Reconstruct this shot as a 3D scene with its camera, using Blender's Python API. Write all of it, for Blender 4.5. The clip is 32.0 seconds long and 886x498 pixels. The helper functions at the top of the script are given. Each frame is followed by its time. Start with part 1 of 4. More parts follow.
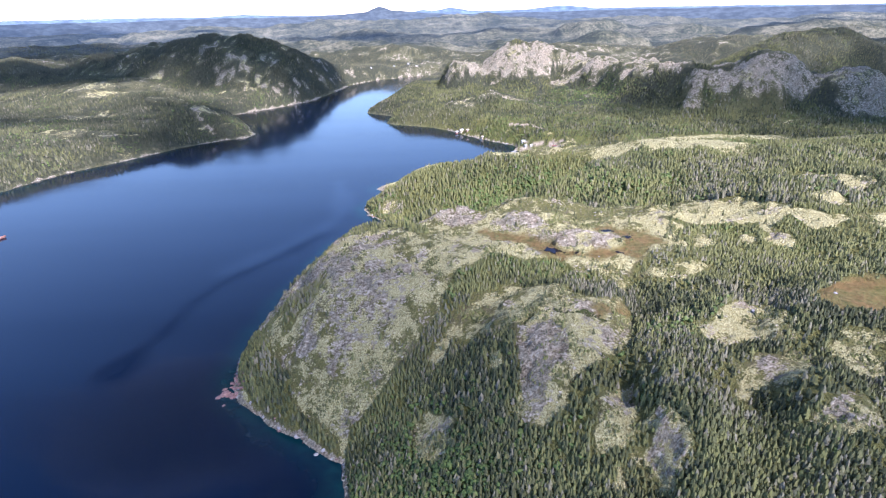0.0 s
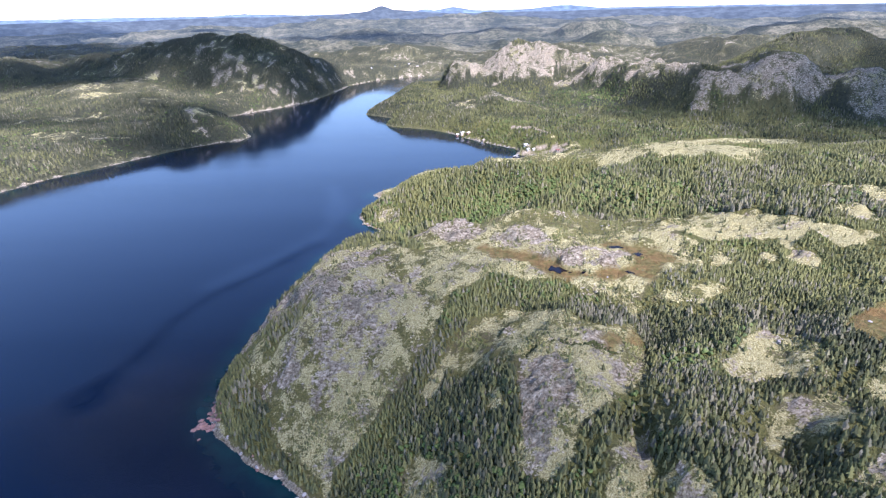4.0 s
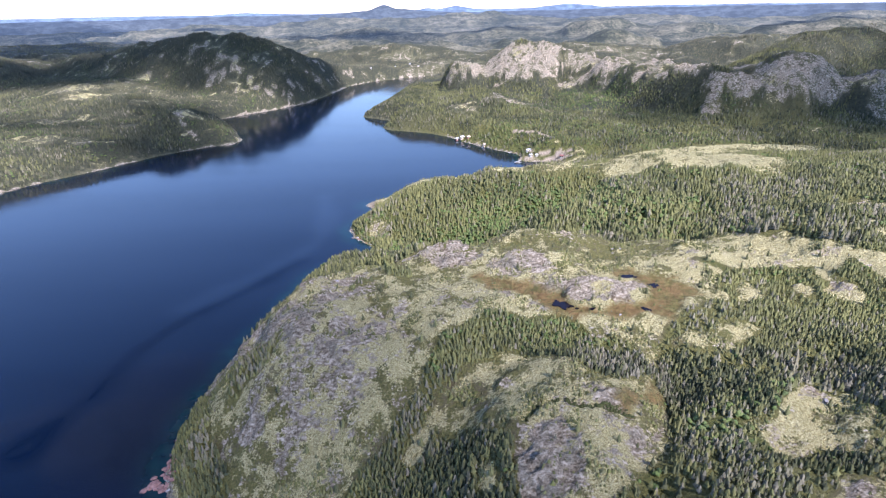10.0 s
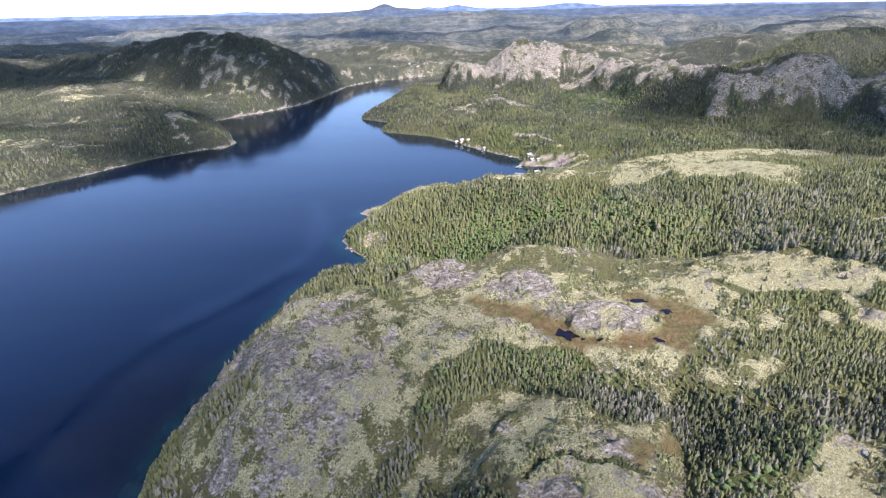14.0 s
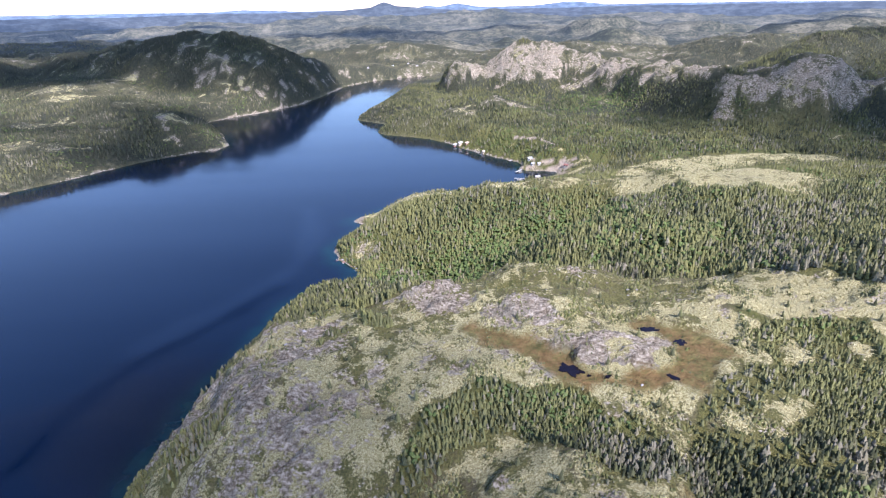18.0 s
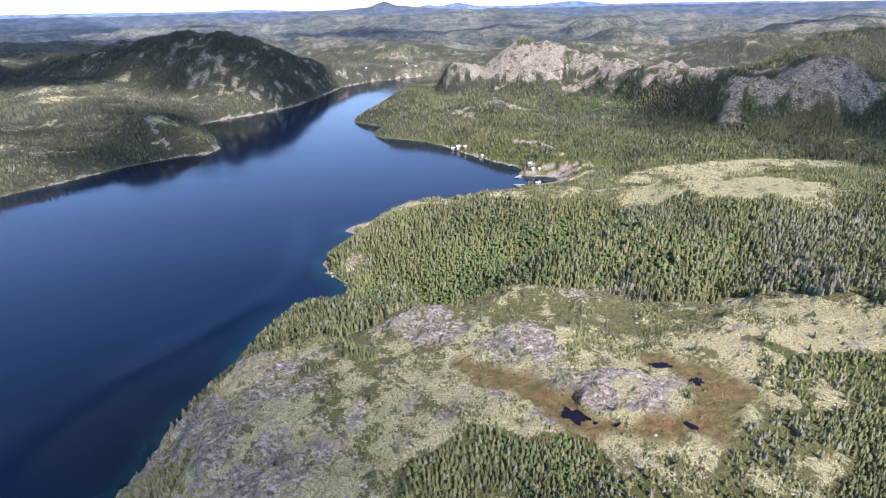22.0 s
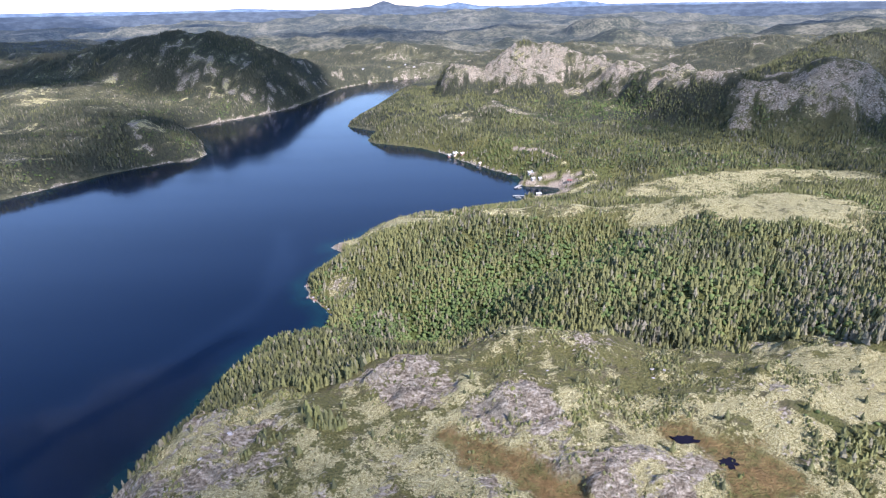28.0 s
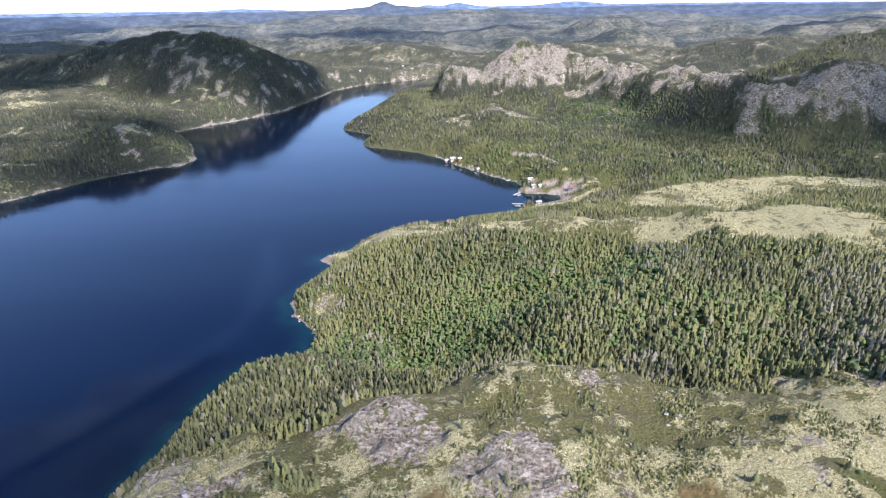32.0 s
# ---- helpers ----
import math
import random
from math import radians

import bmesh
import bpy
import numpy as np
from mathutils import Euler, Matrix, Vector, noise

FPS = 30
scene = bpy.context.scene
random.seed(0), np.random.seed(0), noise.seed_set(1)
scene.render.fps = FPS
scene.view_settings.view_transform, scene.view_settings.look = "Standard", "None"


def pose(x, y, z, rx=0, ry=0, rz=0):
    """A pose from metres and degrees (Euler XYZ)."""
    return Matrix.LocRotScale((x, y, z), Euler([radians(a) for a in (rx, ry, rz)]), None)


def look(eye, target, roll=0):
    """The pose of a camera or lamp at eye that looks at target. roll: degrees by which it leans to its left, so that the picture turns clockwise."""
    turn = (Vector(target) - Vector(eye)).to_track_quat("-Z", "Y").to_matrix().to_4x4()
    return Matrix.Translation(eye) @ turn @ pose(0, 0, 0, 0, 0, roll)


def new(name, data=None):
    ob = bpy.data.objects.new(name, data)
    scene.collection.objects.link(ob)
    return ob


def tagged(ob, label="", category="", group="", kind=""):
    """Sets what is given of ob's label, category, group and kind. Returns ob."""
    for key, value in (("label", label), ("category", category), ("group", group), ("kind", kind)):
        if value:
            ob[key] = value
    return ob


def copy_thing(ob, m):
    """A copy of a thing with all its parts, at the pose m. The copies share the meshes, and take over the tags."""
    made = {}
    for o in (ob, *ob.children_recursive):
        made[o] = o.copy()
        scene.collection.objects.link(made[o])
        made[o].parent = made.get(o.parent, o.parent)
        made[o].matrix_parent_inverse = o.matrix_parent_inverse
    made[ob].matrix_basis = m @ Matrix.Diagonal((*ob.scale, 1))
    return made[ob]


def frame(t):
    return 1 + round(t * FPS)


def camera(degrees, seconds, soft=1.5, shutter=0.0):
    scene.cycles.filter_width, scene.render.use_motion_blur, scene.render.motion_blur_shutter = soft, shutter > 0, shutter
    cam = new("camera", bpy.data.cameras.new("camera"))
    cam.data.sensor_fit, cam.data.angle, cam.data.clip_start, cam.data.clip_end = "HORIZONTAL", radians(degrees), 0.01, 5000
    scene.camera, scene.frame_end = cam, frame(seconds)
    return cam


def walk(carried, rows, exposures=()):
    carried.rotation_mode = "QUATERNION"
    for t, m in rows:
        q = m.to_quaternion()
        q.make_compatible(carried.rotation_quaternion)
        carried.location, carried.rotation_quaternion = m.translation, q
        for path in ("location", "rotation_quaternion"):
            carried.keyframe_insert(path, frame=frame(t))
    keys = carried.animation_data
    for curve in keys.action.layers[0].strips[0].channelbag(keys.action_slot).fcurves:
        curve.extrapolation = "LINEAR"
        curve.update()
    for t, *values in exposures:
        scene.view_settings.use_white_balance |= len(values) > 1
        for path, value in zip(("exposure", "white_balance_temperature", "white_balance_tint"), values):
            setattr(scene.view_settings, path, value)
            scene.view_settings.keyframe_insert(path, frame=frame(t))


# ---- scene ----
cam = camera(75.82, 32.0, 1.25)
# seconds, place, then yaw, pitch and roll in degrees
PATH = [
    (0, -0.00, 0.00, 170.00, -0.59, -22.91, -1.29),
    (3, 2.63, 17.90, 169.90, -0.43, -22.95, -1.27),
    (6, 5.67, 36.21, 169.41, -0.22, -22.98, -1.27),
    (9, 8.96, 54.12, 169.05, -0.07, -23.03, -1.27),
    (12, 11.56, 71.12, 169.45, 0.04, -23.08, -1.26),
    (14, 13.08, 82.21, 169.88, 0.09, -23.14, -1.25),
    (17, 15.37, 99.07, 170.25, 0.11, -23.25, -1.18),
    (20, 18.23, 116.72, 170.26, 0.13, -23.29, -1.13),
    (23, 21.15, 134.67, 170.03, 0.17, -23.34, -1.09),
    (25, 23.10, 146.66, 170.03, 0.20, -23.36, -1.06),
    (28, 25.95, 164.19, 170.38, 0.22, -23.36, -0.98),
    (30, 27.69, 175.96, 170.13, 0.23, -23.32, -0.99),
    (32, 29.61, 187.86, 170.04, 0.22, -23.32, -0.98),
]
walk(cam, [(t, pose(x, y, z, 0, 0, yaw) @ pose(0, 0, 0, 90 + pitch) @ pose(0, 0, 0, 0, 0, roll)) for t, x, y, z, yaw, pitch, roll in PATH],
     [(0, 1.50, 5420, 25), (6, 1.39, 5450, 25), (14, 1.30, 5490, 25), (32, 1.21, 5490, 23)])

# ---- world and sun ----
SUN_AZ, SUN_EL = 140.0, 42.0  # clockwise from +y, height
sun_dir = Vector((math.sin(radians(SUN_AZ)) * math.cos(radians(SUN_EL)), math.cos(radians(SUN_AZ)) * math.cos(radians(SUN_EL)), math.sin(radians(SUN_EL))))
world = bpy.data.worlds.new("sky")
scene.world = world
world.use_nodes = True
wn, wl = world.node_tree.nodes, world.node_tree.links
sky = wn.new("ShaderNodeTexSky")
sky.sky_type, sky.sun_disc = "NISHITA", False
sky.sun_elevation, sky.sun_rotation = radians(SUN_EL), radians(SUN_AZ)
sky.air_density, sky.dust_density, sky.ozone_density = 1.0, 0.1, 1.6
wn["Background"].inputs["Strength"].default_value = 0.118
wl.new(sky.outputs["Color"], wn["Background"].inputs["Color"])
sun = new("sun", bpy.data.lights.new("sun", "SUN"))
sun.data.energy, sun.data.angle, sun.data.color = 4.5, radians(0.9), (1.0, 0.93, 0.81)
sun.matrix_world = look((0, 0, 900), Vector((0, 0, 900)) - sun_dir)

# ---- the lie of the land ----
NEAR_SHORE = [(400, -4900), (250, -600), (90, -60), (10, 90), (-32, 150), (-38, 163), (-38, 171), (-42, 180), (-53, 188), (-64, 197), (-77, 205), (-87, 216),
              (-96, 224), (-103, 236), (-106, 255), (-104, 290), (-99, 330), (-90, 360), (-86, 380), (-83, 392), (-78, 417), (-70, 429), (-45, 441), (-43, 464),
              (-61, 484), (-68, 507), (-57, 532), (-50, 555), (-62, 563), (-60, 568), (-45, 574), (-36, 592), (-28, 598), (0, 615), (40, 632), (75, 650), (97, 668)]
BAY_SHORE = [(101, 682), (122, 684), (134, 690), (141, 700), (140, 708), (126, 714), (106, 715), (102, 722), (106, 738), (103, 755), (97, 759), (64, 798), (39, 831), (26, 858), (-2, 888),
             (-62, 917), (-78, 940), (-66, 975), (-75, 1001), (-120, 1037), (-118, 1060), (-103, 1126), (-85, 1230), (-74, 1334), (-25, 1493), (5, 1600), (40, 1650)]
FAR_SHORE = [(20, 1662), (-20, 1640), (-83, 1600), (-159, 1540), (-205, 1460), (-222, 1350), (-250, 1210), (-300, 1130), (-362, 1052), (-370, 1025), (-335, 985),
             (-309, 947), (-274, 869), (-278, 840), (-304, 832), (-336, 803), (-359, 775), (-403, 705), (-440, 655), (-470, 570), (-560, 470), (-760, 380),
             (-1200, 250), (-2500, 100), (-4900, -200), (-4900, -4900)]
WATER = np.array(NEAR_SHORE + BAY_SHORE + FAR_SHORE, float)


def hashed(ix, iy, seed):
    h = (ix.astype(np.int64) * 374761393 + iy.astype(np.int64) * 668265263 + seed * 2147483647) & 0xFFFFFFFF
    h = ((h ^ (h >> 13)) * 1274126177) & 0xFFFFFFFF
    return ((h ^ (h >> 16)) & 0xFFFFFF) / float(0xFFFFFF)


def value_noise(x, y, seed=0):
    """Smooth noise from 0 to 1, one lattice cell a unit."""
    ix, iy = np.floor(x), np.floor(y)
    u, v = x - ix, y - iy
    u, v = u * u * u * (u * (u * 6 - 15) + 10), v * v * v * (v * (v * 6 - 15) + 10)
    a, b = hashed(ix, iy, seed), hashed(ix + 1, iy, seed)
    c, d = hashed(ix, iy + 1, seed), hashed(ix + 1, iy + 1, seed)
    return (a * (1 - u) + b * u) * (1 - v) + (c * (1 - u) + d * u) * v


def fbm(x, y, size, octaves=4, seed=0, rough=0.5):
    """Layered noise from about -1 to 1; size: metres of the widest swell."""
    total, weight, amp = 0, 0, 1.0
    for o in range(octaves):
        f, turn = 2.03**o / size, 0.7 * o + 0.3
        c, s = math.cos(turn), math.sin(turn)
        total = total + amp * (2 * value_noise((x * c - y * s) * f, (x * s + y * c) * f, seed * 31 + o) - 1)
        weight += amp
        amp *= rough
    return 1.6 * total / weight


def smooth(a, b, v):
    t = np.clip((v - a) / (b - a), 0, 1)
    return t * t * (3 - 2 * t)


def from_line(x, y, line):
    """Distance to a broken line, and how far along it (0 to 1) the nearest place lies."""
    best, along = np.full(x.shape, 1e9), np.zeros(x.shape)
    for k, ((ax, ay), (bx, by)) in enumerate(zip(line[:-1], line[1:])):
        dx, dy = bx - ax, by - ay
        t = np.clip(((x - ax) * dx + (y - ay) * dy) / (dx * dx + dy * dy), 0, 1)
        d = np.hypot(x - ax - t * dx, y - ay - t * dy)
        closer = d < best
        best, along = np.where(closer, d, best), np.where(closer, (k + t) / (len(line) - 1), along)
    return best, along


def within(x, y, ring):
    """Which places lie inside a closed ring."""
    inside = np.zeros(x.shape, bool)
    for (ax, ay), (bx, by) in zip(ring, np.roll(ring, -1, axis=0)):
        if ay != by:
            inside ^= ((ay > y) != (by > y)) & (x < (bx - ax) * (y - ay) / (by - ay) + ax)
    return inside


def ring_depth(x, y, ring):
    """Metres inside a closed ring; outside it is negative."""
    ring = np.asarray(ring, float)
    d, _ = from_line(x, y, list(ring) + [ring[0]])
    return np.where(within(x, y, ring), d, -d)


def shore_distance(x, y):
    """Metres from the waterline, positive on land; small coves and points are added to the line."""
    d = np.full(x.shape, 1e9)
    d, _ = from_line(x, y, list(WATER))
    d = np.where(within(x, y, WATER), -d, d)
    return d + 1.6 * fbm(x, y, 14, 3, 5) * smooth(-40, -8, -np.abs(d))


# hills: centre, half widths, turn in degrees, top, steepness of the flanks
HILLS = [
    (115, 235, 150, 140, 0, 51, 2.6), (70, 300, 120, 70, 0, 55, 2.6), (245, 310, 130, 145, 0, 66, 1.4), (330, 100, 200, 220, 0, 60, 2.0), (-20, 275, 62, 70, 0, 51, 2.4),
    (205, 462, 110, 50, 10, 61, 1.8), (160, 425, 80, 60, 0, 53, 2.0), (255, 425, 110, 75, 0, 61, 2.2), (112, 402, 80, 46, 0, 45, 1.5), (80, 500, 95, 44, -8, 41, 1.5), (-5, 530, 62, 46, -30, 22, 1.3), (255, 505, 70, 45, 0, 54, 1.6), (420, 480, 170, 110, 0, 50, 1.4),
    (70, 1010, 95, 75, 0, 36, 1.4), (20, 960, 110, 55, -20, 22, 1.2), (-30, 1090, 70, 120, 15, 26, 1.2),
    (188, 1195, 84, 70, 0, 103, 1.5), (185, 1180, 120, 95, 0, 58, 1.2), (495, 875, 125, 85, 0, 52, 1.2), (372, 838, 26, 22, 0, 46, 1.6), (225, 1215, 80, 70, 0, 82, 1.4), (72, 1205, 56, 54, 0, 73, 1.9), (300, 1080, 170, 120, 0, 34, 1.2),
    (490, 865, 60, 46, 0, 106, 1.8), (780, 1200, 170, 110, 0, 112, 1.5), (598, 830, 62, 50, 0, 80, 1.8), (440, 825, 150, 60, 0, 30, 1.2), (300, 1050, 190, 130, 0, 30, 1.2),
    (-455, 1300, 220, 125, 0, 106, 1.6), (-300, 1310, 95, 150, -10, 72, 1.4), (-650, 1190, 230, 200, 0, 56, 1.2), (-900, 1280, 190, 160, 0, 86, 1.3), (-362, 868, 58, 46, 0, 42, 1.6), (-540, 820, 160, 120, 0, 30, 1.2),
    (-520, 1010, 110, 70, 0, 42, 1.3), (-1150, 1750, 520, 330, 0, 98, 1.2), (-820, 1550, 260, 200, 0, 90, 1.2), (-150, 1960, 360, 200, 0, 84, 1.3), (547, 1930, 150, 110, 0, 92, 1.2), (120, 1800, 200, 120, 0, 40, 1.2),
    (420, 1850, 330, 200, 0, 62, 1.2), (900, 1700, 300, 200, 0, 88, 1.3), (1350, 2000, 400, 260, 0, 116, 1.3), (640, 2500, 160, 130, 0, 100, 1.5), (-640, 2300, 420, 180, 0, 92, 1.2),
]
FAR_HILLS = [(1350, 3600, 260, 200, 0, 108, 1.4), (-900, 3300, 500, 220, 0, 96, 1.2), (2300, 3300, 500, 240, 0, 108, 1.3), (700, 3100, 320, 160, 0, 92, 1.3), (-200, 2900, 300, 140, 0, 74, 1.2), (300, 2400, 260, 110, 0, 70, 1.3), (1000, 2350, 260, 130, 0, 92, 1.3),
             (-1900, 2700, 500, 200, 0, 92, 1.2), (1750, 2600, 360, 160, 0, 100, 1.3)]
# crests: places with their heights, half width of the flank
CRESTS = [([(215, 1200, 92), (265, 1170, 86), (310, 1110, 82), (345, 1040, 82), (375, 960, 79), (402, 905, 78), (432, 882, 82)], 56),
          ([(-720, 1310, 92), (-630, 1310, 104), (-560, 1305, 115), (-510, 1300, 119), (-400, 1300, 117), (-330, 1300, 102), (-268, 1330, 78), (-215, 1480, 52), (-175, 1610, 36)], 100), ([(446, 882, 88), (468, 868, 103), (498, 862, 110), (530, 864, 101), (566, 872, 80)], 48),
          ([(-30, 556, 17), (0, 535, 30), (39, 512, 43), (80, 502, 52), (130, 492, 57), (190, 470, 64)], 36), ([(640, 1140, 86), (780, 1200, 113), (900, 1230, 100), (1100, 1260, 96)], 110)]
# low domes of bare rock on the near upland: centre, half widths, turn, rise
DOMES = [(46, 203, 24, 32, 0, 6), (132, 203, 22, 17, 10, 5), (78, 150, 10, 19, -10, 7), (60, 156, 6, 14, 0, 5), (128, 148, 13, 14, 0, 7), (107, 172, 14, 9, 0, 4),
         (6, 333, 17, 13, 0, 6.5), (46, 312, 16, 10, -10, 4), (78, 278, 18, 10, -15, 1.8), (-45, 262, 22, 30, 0, 4), (-50, 300, 14, 16, 0, 3), (55, 352, 34, 14, 0, 5), (20, 262, 14, 16, 0, 3)]
# hollows and ravines: line, half width, depth at its start and end
RAVINES = [([(-22, 165), (-2, 185), (8, 215), (28, 240), (52, 252)], 14, 9, 3), ([(60, 128), (66, 185), (88, 215), (92, 240)], 8, 6, 4), ([(100, 130), (112, 185), (150, 225)], 10, 6, 4),
           ([(-45, 462), (5, 432), (50, 408)], 26, 38, 9), ([(50, 408), (95, 388), (150, 380), (230, 385)], 15, 7, 2), ([(35, 130), (18, 165), (-4, 168)], 13, 8, 6), ([(-85, 300), (-66, 262), (-70, 232)], 9, 7, 5), ([(30, 628), (75, 640), (120, 655), (170, 680), (190, 705)], 32, 13, 9), ([(34, 200), (39, 205), (45, 207), (50, 203), (55, 201), (61, 201), (66, 200)], 1.7, 3.0, 2.4)]


def swell(x, y, cx, cy, rx, ry, turn, power):
    c, s = math.cos(radians(turn)), math.sin(radians(turn))
    u, v = ((x - cx) * c + (y - cy) * s) / rx, (-(x - cx) * s + (y - cy) * c) / ry
    return np.exp(-0.7 * (u * u + v * v) ** power)


def height(x, y, d=None):
    """The ground's height; below zero under water."""
    x, y = np.asarray(x, float), np.asarray(y, float)
    d = shore_distance(x, y) if d is None else d
    far = smooth(1300, 2600, np.hypot(x, y))
    rim = 118 - 4.2e-6 * x * x - 8 * smooth(4600, 4900, np.hypot(x, y))
    plain = 12 + 4 * fbm(x, y, 160, 2, 3)
    reach = np.clip((np.maximum(y, np.abs(x) * 0.8) - 1500) / 3000, 0, 1.1)
    plain = plain + 16 * far + np.maximum(rim - 30, 20) * reach**1.25
    wx, wy = 9 * fbm(x, y, 70, 2, 11), 9 * fbm(x, y, 70, 2, 12)
    wide = 1 + 2.2 * far + 0.7 * smooth(650, 850, y)
    k, tops = 5.0, np.exp(plain / 5.0)
    for cx, cy, rx, ry, turn, top, power in HILLS + FAR_HILLS:
        g = swell(x + wx * wide, y + wy * wide, cx, cy, rx, ry, turn, power)
        tops = tops + np.exp(top * g / k)
    jog = 1 + 0.09 * fbm(x, y, 55, 3, 15)
    for line, half in CRESTS:
        r, along = from_line(x + 1.2 * wx, y + 1.2 * wy, [p[:2] for p in line])
        top = np.interp(along, np.linspace(0, 1, len(line)), [p[2] for p in line])
        tops = tops + np.exp(top * jog * np.exp(-0.7 * (r / half) ** 2.4) / k)
    h = k * np.log(tops)
    for cx, cy, rx, ry, turn, rise in DOMES:
        h = h + rise * swell(x + 0.35 * wx, y + 0.35 * wy, cx, cy, rx, ry, turn, 1.6)
    for line, half, deep0, deep1 in RAVINES:
        r, along = from_line(x, y, line)
        h = h - (deep0 + (deep1 - deep0) * along) * np.exp(-((r / half) ** 2))
    rough = smooth(20, 60, h)
    h = h + far * (20 * fbm(x, y, 560, 5, 21) + 26 * np.abs(fbm(x, y, 300, 5, 24, 0.62)) - 14) + (1.1 + 2.2 * rough) * (1 - 0.6 * smooth(0, 400, np.abs(y - 350) - 100)) * fbm(x, y, 34, 4, 22, 0.55)
    big = smooth(700, 1000, np.hypot(x, y))
    h = h + big * (1 - far) * (4 + 6 * smooth(30, 90, h)) * fbm(x, y, 95, 5, 23, 0.6)
    steep = 0.55 + 0.55 * swell(x, y, -95, 290, 45, 110, 0, 2) + 0.75 * swell(x, y, -290, 1280, 120, 290, 0, 1.5) + 0.25 * swell(x, y, -60, 200, 40, 30, 0, 1.5) - 0.42 * swell(x, y, 115, 662, 60, 26, 10, 1.5)
    bank = np.maximum(d, 0) * steep + 0.005 * np.maximum(d, 0) ** 2 + 0.25 + 1.2 * smooth(0, 3, d)
    h = h - 4.0 * np.logaddexp(0, (h - bank) / 4.0)
    h = np.maximum(h, 0.15 * np.minimum(d, 8) + 0.2)
    return np.where(d > 0, h, np.maximum(0.35 * d, -14) - 0.05)

# ---- what covers the ground ----
UPLAND = [(-98, 222), (-107, 250), (-105, 290), (-98, 325), (-78, 338), (-55, 338), (-36, 331), (-20, 327), (-9, 329), (-3, 340), (10, 347), (24, 352), (26, 364), (52, 366), (82, 366),
          (88, 354), (97, 362), (112, 356), (126, 346), (146, 348), (153, 337), (164, 328), (190, 325), (168, 316), (142, 310), (119, 297), (128, 276), (108, 262), (98, 248), (94, 234),
          (84, 221), (84, 208), (78, 192), (60, 172), (44, 154), (33, 149), (24, 161), (30, 174), (20, 190), (5, 218), (-5, 203), (-19, 190), (-33, 182), (-42, 178), (-53, 188), (-70, 201)]
RAVINE = [(-41, 172), (-36, 188), (-26, 195), (-19, 205), (-10, 213), (-1, 227), (10, 250), (27, 260), (59, 260), (66, 246), (80, 242), (86, 226), (66, 216), (58, 227), (37, 246), (19, 241), (6, 228), (-1, 213), (-5, 201), (-6, 184),
          (2, 184), (10, 205), (22, 204), (32, 192), (28, 172), (24, 160), (33, 146), (40, 125), (0, 120), (-30, 150)]
CLIFF_WOOD = [(-97, 270), (-79, 232), (-68, 217), (-68, 209), (-57, 201), (-52, 193), (-46, 187), (-41, 177), (-64, 195), (-91, 218), (-111, 255), (-112, 280)]
HEADLAND_WOOD = [[(-78, 250), (-78, 265), (-67, 268), (-57, 248), (-66, 245), (-72, 243)], [(-30, 288), (-16, 296), (-4, 300), (-8, 306), (-26, 298)]]
SLABS = [[(-10, 173), (-6, 182), (2, 178), (3, 169), (-2, 160), (-7, 163)], [(-5, 204), (3, 221), (16, 234), (36, 240), (57, 222), (58, 199), (65, 195), (67, 186), (52, 168), (45, 166), (38, 153), (35, 151), (28, 158), (25, 163), (30, 169), (28, 179), (34, 197), (26, 204), (15, 216), (7, 215), (0, 199)],
         [(19, 189), (23, 189), (24, 178), (20, 176)], [(34, 146), (37, 146), (40, 137), (36, 140)], [(54, 155), (64, 166), (67, 158), (62, 148), (55, 142), (50, 136), (48, 140)], [(52, 134), (56, 136), (56, 129), (51, 126)]]
BOG = [(22, 295), (30, 296), (39, 293), (46, 287), (53, 280), (60, 275), (62, 268), (70, 263), (81, 264), (92, 268), (100, 280), (94, 288), (85, 296), (97, 299), (108, 293), (120, 286),
       (121, 274), (106, 263), (98, 255), (83, 255), (68, 257), (57, 261), (50, 268), (41, 277), (30, 286)]
BOGS = [[(156, 212), (178, 228), (196, 230), (206, 218), (190, 200), (166, 200), (154, 204)], [(64, 205), (74, 216), (86, 218), (82, 211), (66, 202)]]
BARE = [[(49, 139), (49, 149), (55, 156), (66, 164), (65, 155), (56, 140)], [(61, 138), (62, 145), (69, 152), (73, 149), (77, 142), (78, 133), (72, 127), (67, 124), (60, 129)],
        [(113, 139), (119, 144), (131, 149), (138, 144), (134, 135), (121, 127), (118, 131)], [(106, 170), (115, 173), (128, 173), (134, 167), (119, 153), (111, 160), (104, 153), (102, 159)],
        [(-9, 176), (-3, 175), (1, 164), (-1, 158), (-6, 162)], [(106, 199), (115, 209), (128, 212), (143, 212), (142, 198), (133, 186), (115, 188), (104, 189)],
        [(145, 184), (158, 188), (172, 186), (158, 163), (143, 165)], [(19, 190), (24, 189), (24, 179), (21, 177)], [(98, 242), (116, 248), (134, 251), (126, 238), (108, 233)],
        [(132, 278), (143, 283), (149, 272), (143, 264), (132, 268)], [(162, 279), (170, 278), (169, 272), (162, 271)], [(173, 268), (184, 270), (179, 263)],
        [(-47, 561), (-23, 548), (3, 548), (35, 540), (50, 524), (34, 514), (-1, 522), (-22, 531)], [(136, 478), (152, 484), (162, 470), (149, 458), (138, 460)],
        [(196, 500), (225, 515), (255, 510), (266, 485), (258, 462), (233, 449), (222, 440), (202, 438), (192, 443), (174, 452), (176, 480)], [(186, 630), (194, 642), (200, 634), (192, 624)]]
